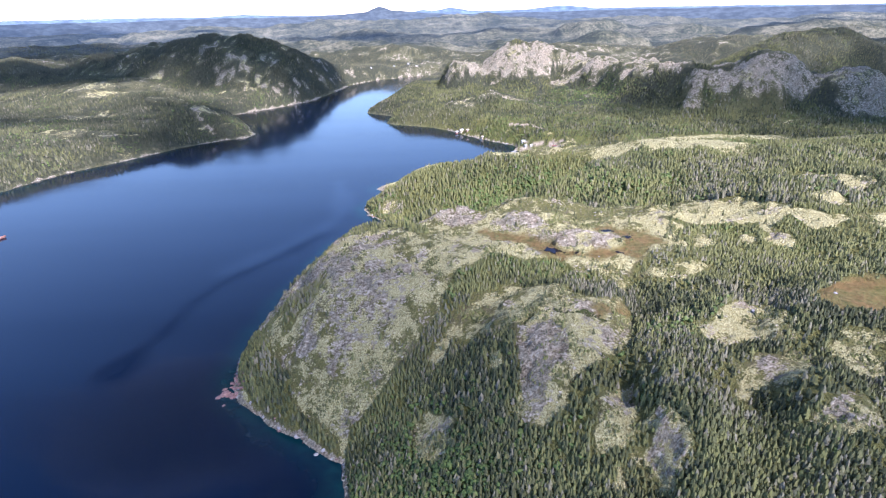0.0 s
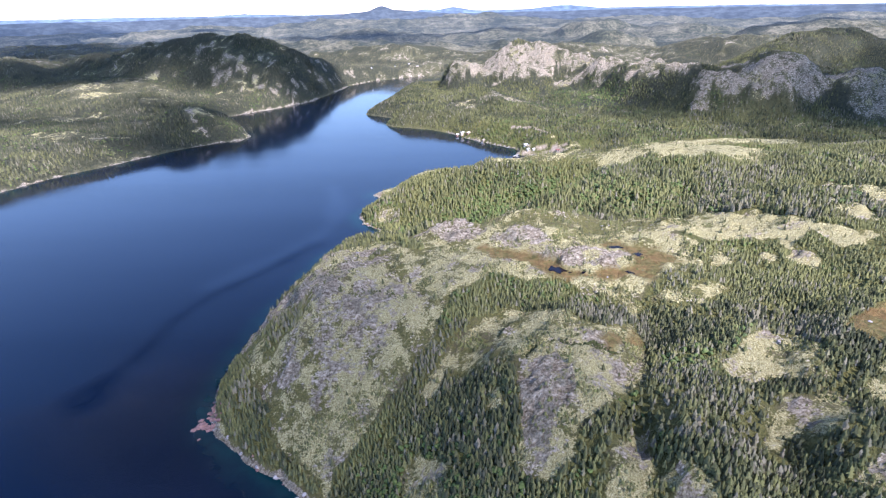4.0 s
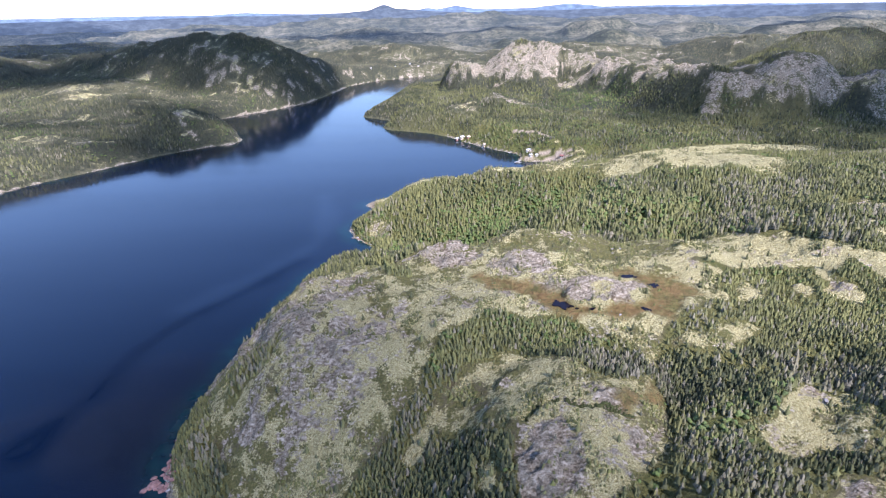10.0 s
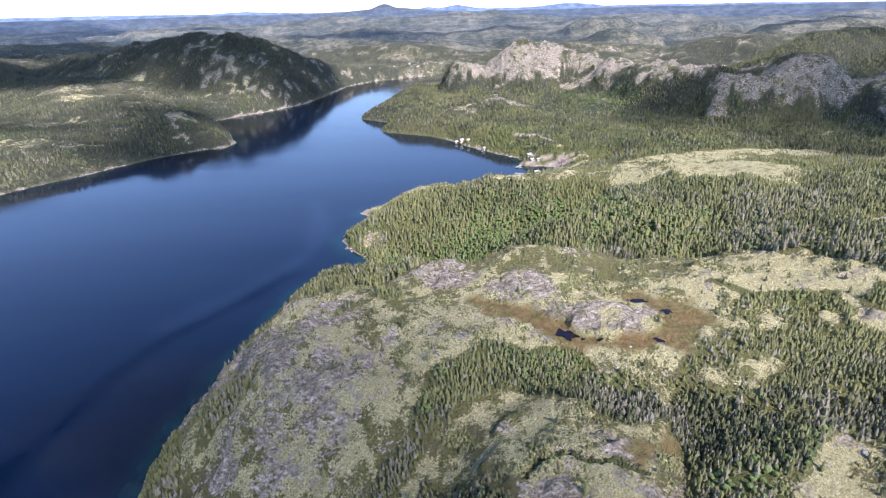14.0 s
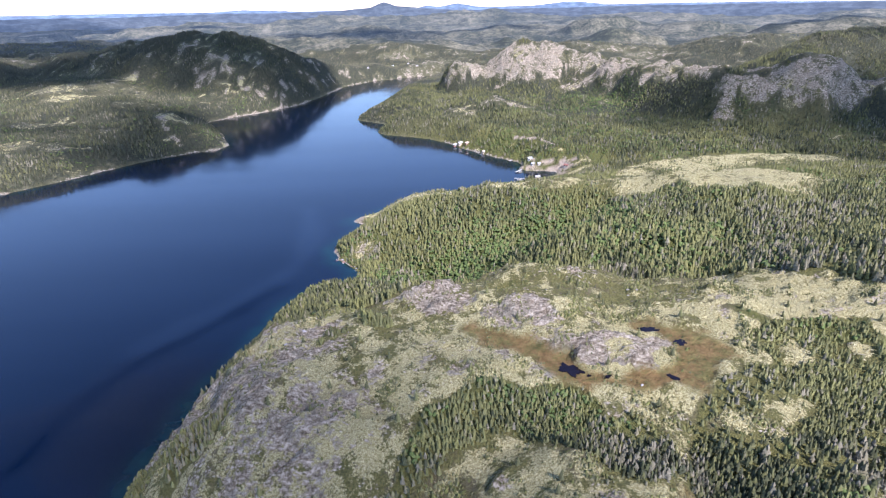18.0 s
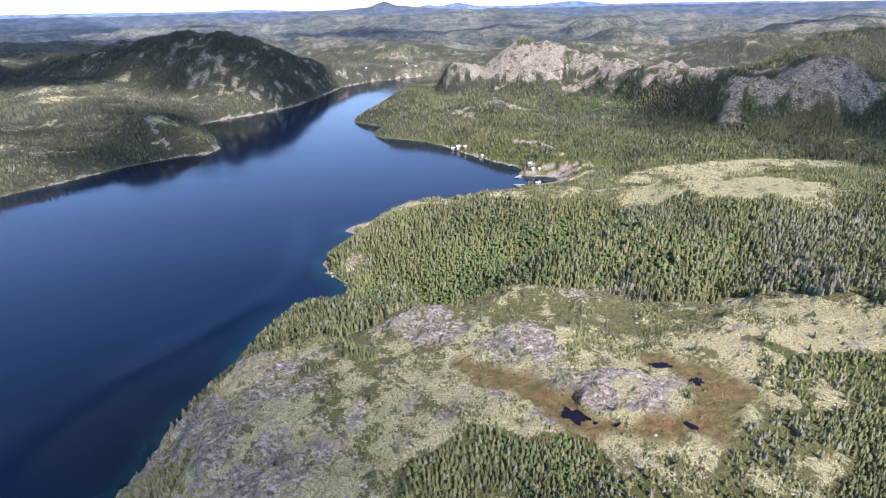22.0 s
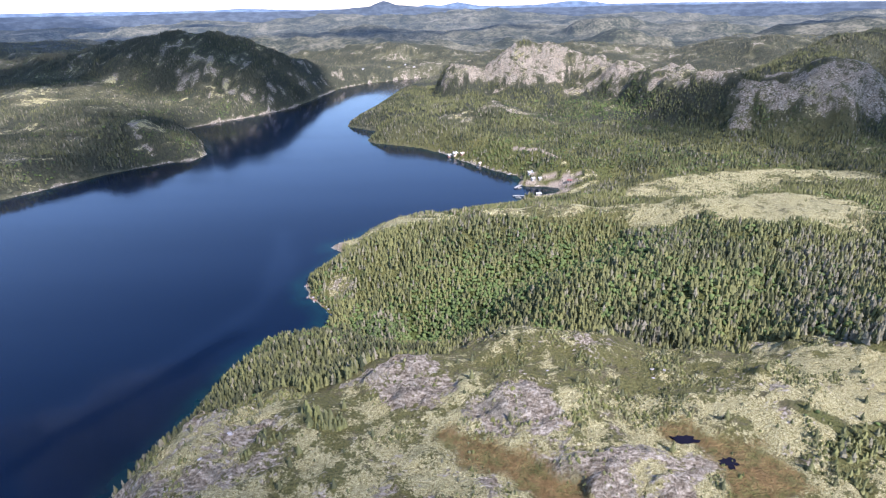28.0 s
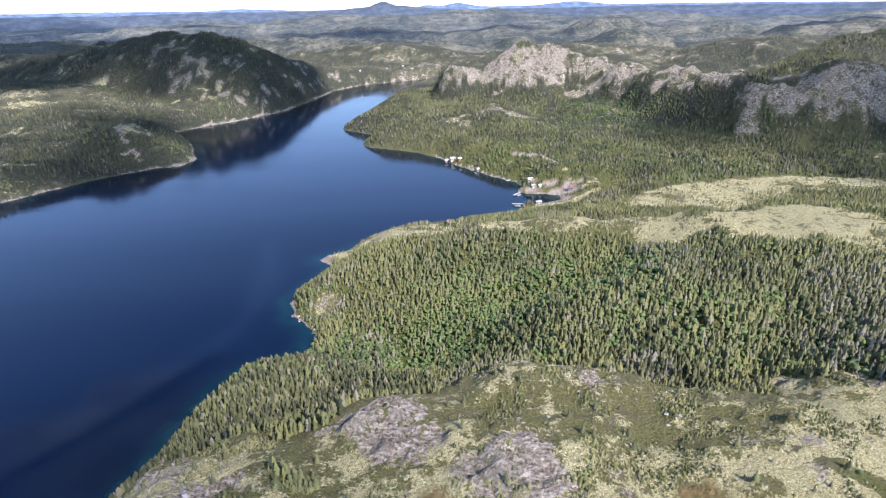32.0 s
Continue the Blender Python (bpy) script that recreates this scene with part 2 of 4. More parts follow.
# the pale band behind the bog and the domes on its sunny side
BARE += [[(130, 306), (136, 330), (150, 362), (166, 350), (184, 330), (194, 312), (204, 297), (187, 293), (166, 299), (142, 294)],
         [(103, 196), (113, 205), (130, 212), (140, 202), (135, 186), (121, 185), (100, 181)],
         [(106, 170), (119, 176), (132, 178), (138, 175), (119, 150), (113, 154), (105, 159)]]
OUTCROPS = [[(-10, 324), (0, 332), (11, 339), (24, 330), (30, 318), (27, 308), (17, 303), (6, 307), (0, 317)], [(35, 303), (42, 316), (51, 317), (60, 302), (66, 295), (60, 289), (49, 290), (40, 294)],
            [(60, 270), (72, 287), (88, 291), (98, 281), (92, 269), (76, 265), (65, 264)], [(-73, 284), (-54, 278), (-43, 268), (-43, 253), (-52, 246)], [(-43, 259), (-30, 267), (-16, 263), (-14, 253), (-31, 252)],
            [(25, 172), (30, 190), (40, 200), (50, 190), (44, 172), (34, 160)]]
HARBOUR = [(98, 676), (130, 676), (151, 688), (157, 706), (141, 717), (120, 721), (105, 718), (107, 711), (126, 712), (138, 706), (138, 699), (131, 690), (121, 685), (100, 684)]
# open light growth on the ridge by the inlet, and the wheel tracks
SPARSE = [[(-52, 568), (-40, 540), (-10, 526), (30, 508), (80, 494), (130, 477), (170, 458), (192, 436), (240, 436), (270, 462), (275, 500), (255, 530), (200, 530), (130, 535), (70, 555), (20, 585), (-30, 590)],
          [(170, 610), (260, 600), (330, 640), (420, 640), (430, 680), (300, 690), (200, 660)], [(85, 645), (110, 640), (150, 655), (172, 690), (150, 692), (122, 677), (96, 667)]]
TRACKS = [[(106, 795), (119, 785), (132, 780), (138, 766), (144, 748)], [(107, 742), (115, 727), (129, 724), (143, 720), (152, 716), (162, 712)], [(103, 723), (114, 716), (128, 715), (140, 712), (149, 712), (159, 710)], [(112, 675), (126, 680), (137, 692), (143, 701), (141, 710)]]


def ring_mask(x, y, rings, soft=2.5, wave=2.2, size=11, seed=40):
    jag = wave * fbm(x, y, size, 3, seed)
    best = np.zeros(x.shape)
    for ring in rings:
        low, high = np.min(ring, axis=0) - 12, np.max(ring, axis=0) + 12
        near = (x > low[0]) & (x < high[0]) & (y > low[1]) & (y < high[1])
        if near.any():
            d = ring_depth(x[near], y[near], ring) + jag[near]
            best[near] = np.maximum(best[near], smooth(-soft, soft, d))
    return best


def covers(x, y, h, d, slope):
    """Shares of bare rock, pale lichen, bog and wood, and of leafy growth among the trees."""
    r = np.hypot(x, y)
    upland = ring_mask(x, y, [UPLAND], 3, 5, 22, 41)
    bare = np.maximum(ring_mask(x, y, BARE, 2.5, 4.0, 12, 42), ring_mask(x, y, SLABS, 2.0, 2.0, 9, 59))
    ravine = np.maximum(ring_mask(x, y, [RAVINE, CLIFF_WOOD], 2, 2.5, 12, 43), ring_mask(x, y, HEADLAND_WOOD, 2.5, 5, 9, 58))
    bog = np.maximum(ring_mask(x, y, [BOG], 2.5, 3.4, 9, 44), ring_mask(x, y, BOGS, 2.5, 3.0, 9, 45))
    bog = bog * (1 - ring_mask(x, y, [OUTCROPS[2]], 1.0, 1.0, 8, 46))
    glade = smooth(0.30, 0.50, fbm(x, y, 30, 3, 55)) * smooth(95, 125, x) * smooth(150, 170, y) * smooth(375, 350, y)
    bare = np.maximum(bare, glade)
    open_near = np.clip(np.maximum(upland * (1 - ravine * (1 - bare)), bare), 0, 1)
    n1, n2, n3, n4 = fbm(x, y, 130, 4, 50), fbm(x, y, 46, 4, 51), fbm(x, y, 22, 3, 52), fbm(x, y, 9, 3, 53)
    # farther off: open ground on the rises, bare rock on the steep domes
    mid = smooth(380, 470, y)
    domes = np.zeros(x.shape)
    for cx, cy, rad, amount in ((190, 1185, 78, 1.0), (72, 1195, 48, 0.8), (285, 1200, 85, 0.8), (340, 1050, 70, 0.8), (395, 925, 60, 0.75), (372, 832, 24, 0.8), (490, 862, 66, 1.0), (235, 1200, 60, 0.8), (-345, 1190, 75, 0.50), (598, 828, 60, 0.75), (75, 1000, 70, 0.45), (60, 950, 50, 0.4)):
        domes = np.maximum(domes, amount * np.exp(-(((x - cx) ** 2 + (y - cy) ** 2) / rad**2) ** 2))
    # rock on the high parts of the hills, by their own height
    for cx, cy, rx, ry, low, amount in ((492, 865, 105, 80, 50, 1.0), (-450, 1290, 260, 170, 62, 0.27), (190, 1190, 130, 110, 38, 0.85), (600, 830, 80, 60, 50, 0.7), (335, 1040, 120, 170, 56, 0.75)):
        domes = np.maximum(domes, amount * np.exp(-(((x - cx) / rx) ** 2 + ((y - cy) / ry) ** 2) ** 3) * smooth(low - 10, low + 12, h + 14 * n3))
    left = smooth(-250, -330, x) * smooth(600, 700, r)
    spots = sum(np.exp(-(((x - cx) / rx) ** 2 + ((y - cy) / ry) ** 2)) for cx, cy, rx, ry in ((-540, 1090, 95, 60), (-455, 1000, 40, 26), (-382, 690, 22, 26), (-430, 860, 45, 26), (-470, 760, 40, 18), (-570, 900, 45, 25), (-352, 880, 26, 18)))
    patches = np.maximum(0.95 * smooth(0.40, 0.60, 0.30 * n1 + 0.36 * n2 + 0.36 * n3 + 0.30 * n4 + 0.85 * spots) * left, 0.85 * smooth(0.05, 0.45, 0.8 * n1 + 0.5 * n2 + 0.7 * n3 + 0.3 * n4) * smooth(1150, 1450, r))
    open_far = np.clip(np.maximum(smooth(0.36, 0.60, domes + np.where(x < -200, 0.12, 0.34) * n2 + np.where(x < -200, 0.26, 0.45) * n3 + np.where(x < -200, 0.55, 0.25) * n4), patches), 0, 1)
    harbour = 0.8 * smooth(0.25, 0.6, n3) * ring_mask(x, y, [HARBOUR], 1.5, 2.5, 7, 47)
    for line in TRACKS:
        harbour = np.maximum(harbour, smooth(2.6, 1.4, from_line(x, y, line)[0] + 0.5 * n3))
    scree = np.exp(-(((x + 340 + 0.95 * (y - 850)) / 6) ** 2 + ((y - 850) / 24) ** 2))
    harbour = np.maximum(harbour, 0.8 * smooth(9, 4, np.hypot(x + 55, y - 565) + 2 * n3))
    open_far = np.maximum(open_far, smooth(0.35, 0.6, scree + 0.15 * n3))
    sparse = ring_mask(x, y, SPARSE, 8, 8, 30, 49)
    open_all = np.clip(open_near + mid * open_far + harbour, 0, 1)
    wood = np.clip(1 - open_all, 0, 1) * (1 - bog) * smooth(1.0, 3.0, d) * (1 - sparse * (0.62 + 0.35 * smooth(-0.3, 0.3, n3)))
    wood = np.clip(wood + np.where(x < -200, 0.10, 0.30) * mid * open_far * smooth(-0.3, 0.5, n3) * smooth(1.0, 3.0, d) * (r < 1500), 0, 1)
    outcrop = ring_mask(x, y, OUTCROPS, 2.5, 3.0, 8, 48)
    steep = smooth(0.7, 1.2, slope + 0.25 * n3)
    cliff = np.exp(-((((x + 52) / 62) ** 2 + ((y - 268) / 82) ** 2) ** 2)) * open_near
    south = smooth(250, 190, y) * open_near
    rock = np.clip(0.20 * n4 + 0.10 * n3 + np.maximum.reduce([0.45 + 0.20 * n2, 0.90 * outcrop, 0.80 * steep, (0.70 + 0.16 * n2) * cliff, (0.55 + 0.16 * n2) * south]), 0, 1) * open_all * (1 - mid)
    # rock share raised past 1300 m to grey the far ground like haze
    rock = np.maximum(rock, open_far * mid * np.clip(0.40 + 0.20 * smooth(1300, 1600, r) + 0.34 * np.minimum(1, domes * 1.25) + 0.16 * n3 + 0.5 * smooth(0.3, 0.6, scree), 0, 1))
    rock = np.maximum(rock, mid * smooth(0.75, 1.15, slope + 0.3 * n3) * 0.72 * (d > 8))
    rock = np.maximum(rock, smooth(2.4, 0.9, d + 0.6 * n3) * (d > -4) * (1 - mid * 0.75 * smooth(0.1, -0.3, n2)))
    lichen = np.clip(open_near * (0.575 + 0.22 * n2 + 0.12 * smooth(225, 290, y) + 0.20 * bare - 0.27 * smooth(298, 330, y) * smooth(150, 110, x) - 0.20 * n4 + 0.07 * smooth(25, -25, x) * smooth(290, 240, y)) * (1 - 0.3 * mid) + mid * open_far * (0.32 + 0.10 * left - 0.16 * smooth(1300, 1600, r) + 0.25 * n2) + 0.86 * sparse * (1 + 0.35 * n2 + 0.35 * n3 + 0.2 * n4) , 0, 0.95 - 0.22 * mid)
    leafy = np.clip(smooth(0.1, 0.5, n2 + 0.5 * n1) * 0.5 + 0.9 * np.exp(-(((x - 5) / 60) ** 2 + ((y - 425) / 26) ** 2)) + 0.8 * np.exp(-(((x + 10) / 18) ** 2 + ((y - 172) / 14) ** 2)) + 0.75 * np.exp(-(((x + 2) / 34) ** 2 + ((y - 148) / 16) ** 2))
                    + 0.8 * np.exp(-(((x - 90) / 80) ** 2 + ((y - 445) / 20) ** 2)) + 0.4 * np.exp(-(((x - 70) / 130) ** 2 + ((y - 455) / 40) ** 2)) + 1.0 * np.exp(-(((x - 270) / 90) ** 2 + ((y - 1010) / 60) ** 2)), 0, 1)
    return rock, lichen, bog, wood, leafy, open_all, harbour

# ---- materials ----
def material(name):
    m = bpy.data.materials.new(name)
    m.use_nodes = True
    nodes, links = m.node_tree.nodes, m.node_tree.links
    return m, nodes, links, nodes["Principled BSDF"]


def noise_node(nodes, links, scale, detail=4.0, rough=0.55, coords=None):
    n = nodes.new("ShaderNodeTexNoise")
    n.inputs["Scale"].default_value, n.inputs["Detail"].default_value, n.inputs["Roughness"].default_value = scale, detail, rough
    if coords is not None:
        links.new(coords, n.inputs["Vector"])
    return n.outputs["Fac"]


def ramp(nodes, links, value, *stops):
    """A ramp of colours or greys: (place, colour) each."""
    r = nodes.new("ShaderNodeValToRGB")
    while len(r.color_ramp.elements) < len(stops):
        r.color_ramp.elements.new(0.5)
    for e, (place, colour) in zip(r.color_ramp.elements, stops):
        e.position, e.color = place, (*colour, 1) if isinstance(colour, tuple) else (colour, colour, colour, 1)
    links.new(value, r.inputs["Fac"])
    return r.outputs["Color"]


def mixed(nodes, links, share, a, b, mode="MIX"):
    n = nodes.new("ShaderNodeMix")
    n.data_type, n.blend_type = "RGBA", mode
    for socket, v in ((n.inputs[0], share), (n.inputs[6], a), (n.inputs[7], b)):
        if isinstance(v, tuple):
            socket.default_value = (*v, 1)
        elif isinstance(v, float):
            socket.default_value = v
        else:
            links.new(v, socket)
    return n.outputs[2]


def sums(nodes, links, kind, a, b, c=None):
    n = nodes.new("ShaderNodeMath")
    n.operation = kind
    for socket, v in zip(n.inputs, (a, b, c)):
        if isinstance(v, (int, float)):
            socket.default_value = v
        elif v is not None:
            links.new(v, socket)
    return n.outputs[0]


def bumped(nodes, links, bsdf, value, distance, strength=1.0):
    b = nodes.new("ShaderNodeBump")
    b.inputs["Distance"].default_value, b.inputs["Strength"].default_value = distance, strength
    links.new(value, b.inputs["Height"])
    links.new(b.outputs["Normal"], bsdf.inputs["Normal"])


def ground_material():
    m, n, l, bsdf = material("heath_lichen_and_rock")
    where = n.new("ShaderNodeNewGeometry").outputs["Position"]
    cover, more = n.new("ShaderNodeAttribute"), n.new("ShaderNodeAttribute")
    cover.attribute_name, more.attribute_name = "cover", "more"
    split, split2 = n.new("ShaderNodeSeparateColor"), n.new("ShaderNodeSeparateColor")
    l.new(cover.outputs["Color"], split.inputs["Color"])
    l.new(more.outputs["Color"], split2.inputs["Color"])
    rock, lichen, bog = split.outputs[0], split.outputs[1], split.outputs[2]
    wood, sand, leafy = split2.outputs[0], split2.outputs[1], split2.outputs[2]

    def moved(x, y):
        v = n.new("ShaderNodeVectorMath")
        v.operation = "ADD"
        v.inputs[1].default_value = (x, y, 0)
        l.new(where, v.inputs[0])
        return v.outputs[0]

    def banded(turn, scale):
        """Noise drawn out along the grain of the rock."""
        v = n.new("ShaderNodeMapping")
        v.inputs["Rotation"].default_value, v.inputs["Scale"].default_value = (0, 0, radians(turn)), scale
        l.new(where, v.inputs["Vector"])
        return v.outputs["Vector"]

    tiny, fine, clump = noise_node(n, l, 4.5, 3, 0.6, where), noise_node(n, l, 1.3, 6, 0.68, where), noise_node(n, l, 0.33, 6, 0.66, where)
    broad, other, other2 = noise_node(n, l, 0.055, 5, 0.6, where), noise_node(n, l, 0.42, 6, 0.7, moved(311, 57)), noise_node(n, l, 0.11, 6, 0.68, moved(-83, 190))
    grain = noise_node(n, l, 1.0, 5, 0.65, banded(35, (0.42, 0.9, 0.7)))

    blotch = noise_node(n, l, 0.085, 7, 0.66, moved(47, -260))

    def blend(*pairs):
        total = None
        for value, weight in pairs:
            part = sums(n, l, "MULTIPLY", value, weight)
            total = part if total is None else sums(n, l, "ADD", total, part)
        return total

    def keen(value, gain=3.0):
        """The same noise with its contrast raised."""
        n2 = n.new("ShaderNodeMath")
        n2.operation, n2.use_clamp = "MULTIPLY_ADD", True
        l.new(value, n2.inputs[0])
        n2.inputs[1].default_value, n2.inputs[2].default_value = gain, 0.5 - 0.5 * gain
        return n2.outputs[0]

    moss = ramp(n, l, keen(fine, 2.2), (0.1, (0.075, 0.074, 0.024)), (0.5, (0.170, 0.158, 0.052)), (0.9, (0.275, 0.245, 0.085)))
    straw = ramp(n, l, keen(tiny, 2.0), (0.1, (0.092, 0.076, 0.038)), (0.9, (0.240, 0.205, 0.108)))
    heath = mixed(n, l, ramp(n, l, blend((keen(other), 0.5), (keen(broad), 0.5)), (0.50, 0.0), (0.75, 1.0)), moss, straw)
    # a greyer heath colour for the distance, imitating haze
    greyed_heath = ramp(n, l, keen(blend((clump, 0.5), (broad, 0.5)), 2.6), (0.1, (0.052, 0.052, 0.032)), (0.5, (0.105, 0.100, 0.062)), (0.9, (0.22, 0.20, 0.125)))
    heath = mixed(n, l, sums(n, l, "MULTIPLY", more.outputs["Alpha"], 0.8), heath, greyed_heath)
    pale = ramp(n, l, blend((keen(tiny, 3.4), 0.55), (keen(fine, 2.6), 0.45)), (0.16, (0.170, 0.136, 0.050)), (0.40, (0.385, 0.328, 0.136)), (0.58, (0.575, 0.498, 0.242)), (0.82, (0.84, 0.765, 0.46)))
    lich_at = blend((keen(clump), 0.32), (keen(fine, 2.4), 0.26), (keen(other2, 3.4), 0.42), (lichen, 0.85))
    lich = ramp(n, l, sums(n, l, "MULTIPLY", lich_at, 0.5), (0.475, 0.0), (0.54, 1.0))
    colour = mixed(n, l, lich, heath, pale)
    stone = ramp(n, l, blend((keen(grain, 2.6), 0.6), (keen(fine, 2.4), 0.4)), (0.18, (0.076, 0.058, 0.038)), (0.38, (0.228, 0.179, 0.124)), (0.56, (0.440, 0.360, 0.268)), (0.78, (0.76, 0.66, 0.525)))
    stone = mixed(n, l, ramp(n, l, keen(other2), (0.5, 0.0), (0.85, 0.75)), stone, ramp(n, l, keen(fine), (0.2, (0.15, 0.13, 0.095)), (0.8, (0.35, 0.315, 0.24))))
    show_at = blend((keen(other), 0.26), (keen(grain, 2.6), 0.24), (keen(fine, 2.4), 0.10), (keen(blotch, 3.4), 0.40), (rock, 0.85))
    show = ramp(n, l, sums(n, l, "MULTIPLY", show_at, 0.5), (0.525, 0.0), (0.575, 1.0))
    colour = mixed(n, l, show, colour, stone)
    mire = mixed(n, l, ramp(n, l, keen(blend((other2, 0.6), (fine, 0.4)), 3.6), (0.30, 0.0), (0.75, 1.0)), ramp(n, l, keen(clump, 2.0), (0.1, (0.165, 0.098, 0.034)), (0.9, (0.36, 0.225, 0.088))), ramp(n, l, keen(clump), (0.1, (0.115, 0.112, 0.030)), (0.9, (0.27, 0.225, 0.075))))
    colour = mixed(n, l, bog, colour, mire)
    swathe = noise_node(n, l, 0.007, 5, 0.6, where)
    colour = mixed(n, l, ramp(n, l, swathe, (0.45, 0.0), (0.62, 0.25)), colour, mixed(n, l, 0.4, colour, (0.085, 0.092, 0.032)))
    floor = ramp(n, l, fine, (0.3, (0.085, 0.084, 0.028)), (0.5, (0.165, 0.155, 0.048)), (0.75, (0.28, 0.25, 0.088)))
    floor = mixed(n, l, leafy, floor, ramp(n, l, clump, (0.3, (0.062, 0.078, 0.018)), (0.7, (0.125, 0.145, 0.034))))
    # the distant floor is darkened and greyed in colour, imitating haze and shade
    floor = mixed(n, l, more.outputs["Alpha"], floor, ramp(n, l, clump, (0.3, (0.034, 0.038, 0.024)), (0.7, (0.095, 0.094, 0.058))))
    colour = mixed(n, l, ramp(n, l, wood, (0.25, 0.0), (0.8, 1.0)), colour, floor)
    gravel = ramp(n, l, fine, (0.3, (0.36, 0.27, 0.19)), (0.7, (0.58, 0.48, 0.38)))
    colour = mixed(n, l, sand, colour, gravel)
    l.new(colour, bsdf.inputs["Base Color"])
    bsdf.inputs["Roughness"].default_value = 0.92
    bsdf.inputs["Specular IOR Level"].default_value = 0.2
    bumped(n, l, bsdf, blend((clump, 1.4), (fine, 1.3), (grain, 0.9), (tiny, 0.5), (broad, 1.5)), 1.9, 1.0)
    return m


def foliage_material(name, dark, light, grey):
    """Needles or leaves: each tree takes its own tint."""
    m, n, l, bsdf = material(name)
    tint = n.new("ShaderNodeAttribute")
    tint.attribute_name = "tint"
    split = n.new("ShaderNodeSeparateColor")
    l.new(tint.outputs["Color"], split.inputs["Color"])
    where = n.new("ShaderNodeNewGeometry").outputs["Position"]
    speck = noise_node(n, l, 3.5, 3, 0.6, where)
    share = sums(n, l, "ADD", sums(n, l, "MULTIPLY", split.outputs[0], 0.75), sums(n, l, "MULTIPLY", speck, 0.35))
    colour = mixed(n, l, split.outputs[1], ramp(n, l, share, (0.15, dark), (0.85, light)), grey)
    l.new(colour, bsdf.inputs["Base Color"])
    bsdf.inputs["Roughness"].default_value = 0.8
    bsdf.inputs["Specular IOR Level"].default_value = 0.2
    return m


def water_material():
    m, n, l, bsdf = material("dark_sea_water")
    where = n.new("ShaderNodeNewGeometry").outputs["Position"]
    shallow = n.new("ShaderNodeAttribute")
    shallow.attribute_name = "shallow"
    bed = noise_node(n, l, 0.12, 4, 0.6, where)
    share = sums(n, l, "MULTIPLY", shallow.outputs["Fac"], ramp(n, l, bed, (0.3, 0.25), (0.65, 1.0)))
    l.new(mixed(n, l, share, (0.0002, 0.0036, 0.0145), (0.003, 0.026, 0.030)), bsdf.inputs["Base Color"])
    bsdf.inputs["IOR"].default_value = 1.333
    bsdf.inputs["Specular Tint"].default_value = (0.84, 0.94, 1.0, 1)
    bsdf.inputs["Roughness"].default_value = 0.09
    stretch = n.new("ShaderNodeMapping")
    stretch.inputs["Rotation"].default_value, stretch.inputs["Scale"].default_value = (0, 0, radians(58)), (0.0025, 0.016, 1)
    l.new(where, stretch.inputs["Vector"])
    slick = ramp(n, l, noise_node(n, l, 1.0, 3, 0.5, stretch.outputs["Vector"]), (0.42, 0.05), (0.60, 1.0))
    ripple = noise_node(n, l, 0.7, 4, 0.6, where)
    b = n.new("ShaderNodeBump")
    b.inputs["Distance"].default_value = 0.22
    wind = n.new("ShaderNodeAttribute")
    wind.attribute_name = "wind"
    l.new(sums(n, l, "ADD", sums(n, l, "MULTIPLY", slick, 0.26), sums(n, l, "MULTIPLY", wind.outputs["Fac"], 0.6)), b.inputs["Strength"])
    # specular cut on the wind streak and raised on the calm one
    l.new(sums(n, l, "ADD", sums(n, l, "MULTIPLY", wind.outputs["Fac"], -0.32), ramp(n, l, slick, (0.0, 0.43), (1.0, 0.35))), bsdf.inputs["Specular IOR Level"])
    l.new(ripple, b.inputs["Height"])
    l.new(b.outputs["Normal"], bsdf.inputs["Normal"])
    return m


def plain_material(name, a, b, scale=2.0, roughness=0.7, metal=0.0):
    """A surface of two near tones with a fine grain."""
    m, n, l, bsdf = material(name)
    where = n.new("ShaderNodeNewGeometry").outputs["Position"]
    l.new(ramp(n, l, noise_node(n, l, scale, 5, 0.6, where), (0.3, a), (0.7, b)), bsdf.inputs["Base Color"])
    bsdf.inputs["Roughness"].default_value, bsdf.inputs["Metallic"].default_value = roughness, metal
    bumped(n, l, bsdf, noise_node(n, l, scale * 4, 3, 0.6, where), 0.03, 0.5)
    return m


GROUND, SEA = ground_material(), water_material()
NEEDLES = foliage_material("spruce_needles", (0.030, 0.037, 0.019), (0.165, 0.162, 0.055), (0.210, 0.184, 0.132))
LEAVES = foliage_material("alder_and_birch_leaves", (0.034, 0.054, 0.016), (0.114, 0.148, 0.042), (0.18, 0.19, 0.09))
SCRUB = foliage_material("dwarf_spruce_and_juniper", (0.046, 0.052, 0.016), (0.150, 0.150, 0.045), (0.20, 0.18, 0.10))
BARK = plain_material("grey_bark", (0.10, 0.08, 0.06), (0.24, 0.21, 0.17), 6.0, 0.9)
STONE = plain_material("grey_granite", (0.20, 0.175, 0.17), (0.46, 0.42, 0.40), 1.6, 0.85)
POND = plain_material("peaty_black_water", (0.006, 0.005, 0.010), (0.010, 0.008, 0.014), 0.3, 0.15)
POND.node_tree.nodes["Principled BSDF"].inputs["Specular IOR Level"].default_value = 0.12
WHITE = plain_material("white_weathered_paint", (0.28, 0.27, 0.25), (0.42, 0.41, 0.38), 3.0, 0.6)
REDWOOD = plain_material("red_stained_boards", (0.20, 0.09, 0.07), (0.28, 0.12, 0.095), 3.0, 0.7)
TANWOOD = plain_material("tan_boards", (0.46, 0.35, 0.25), (0.60, 0.48, 0.36), 3.0, 0.75)
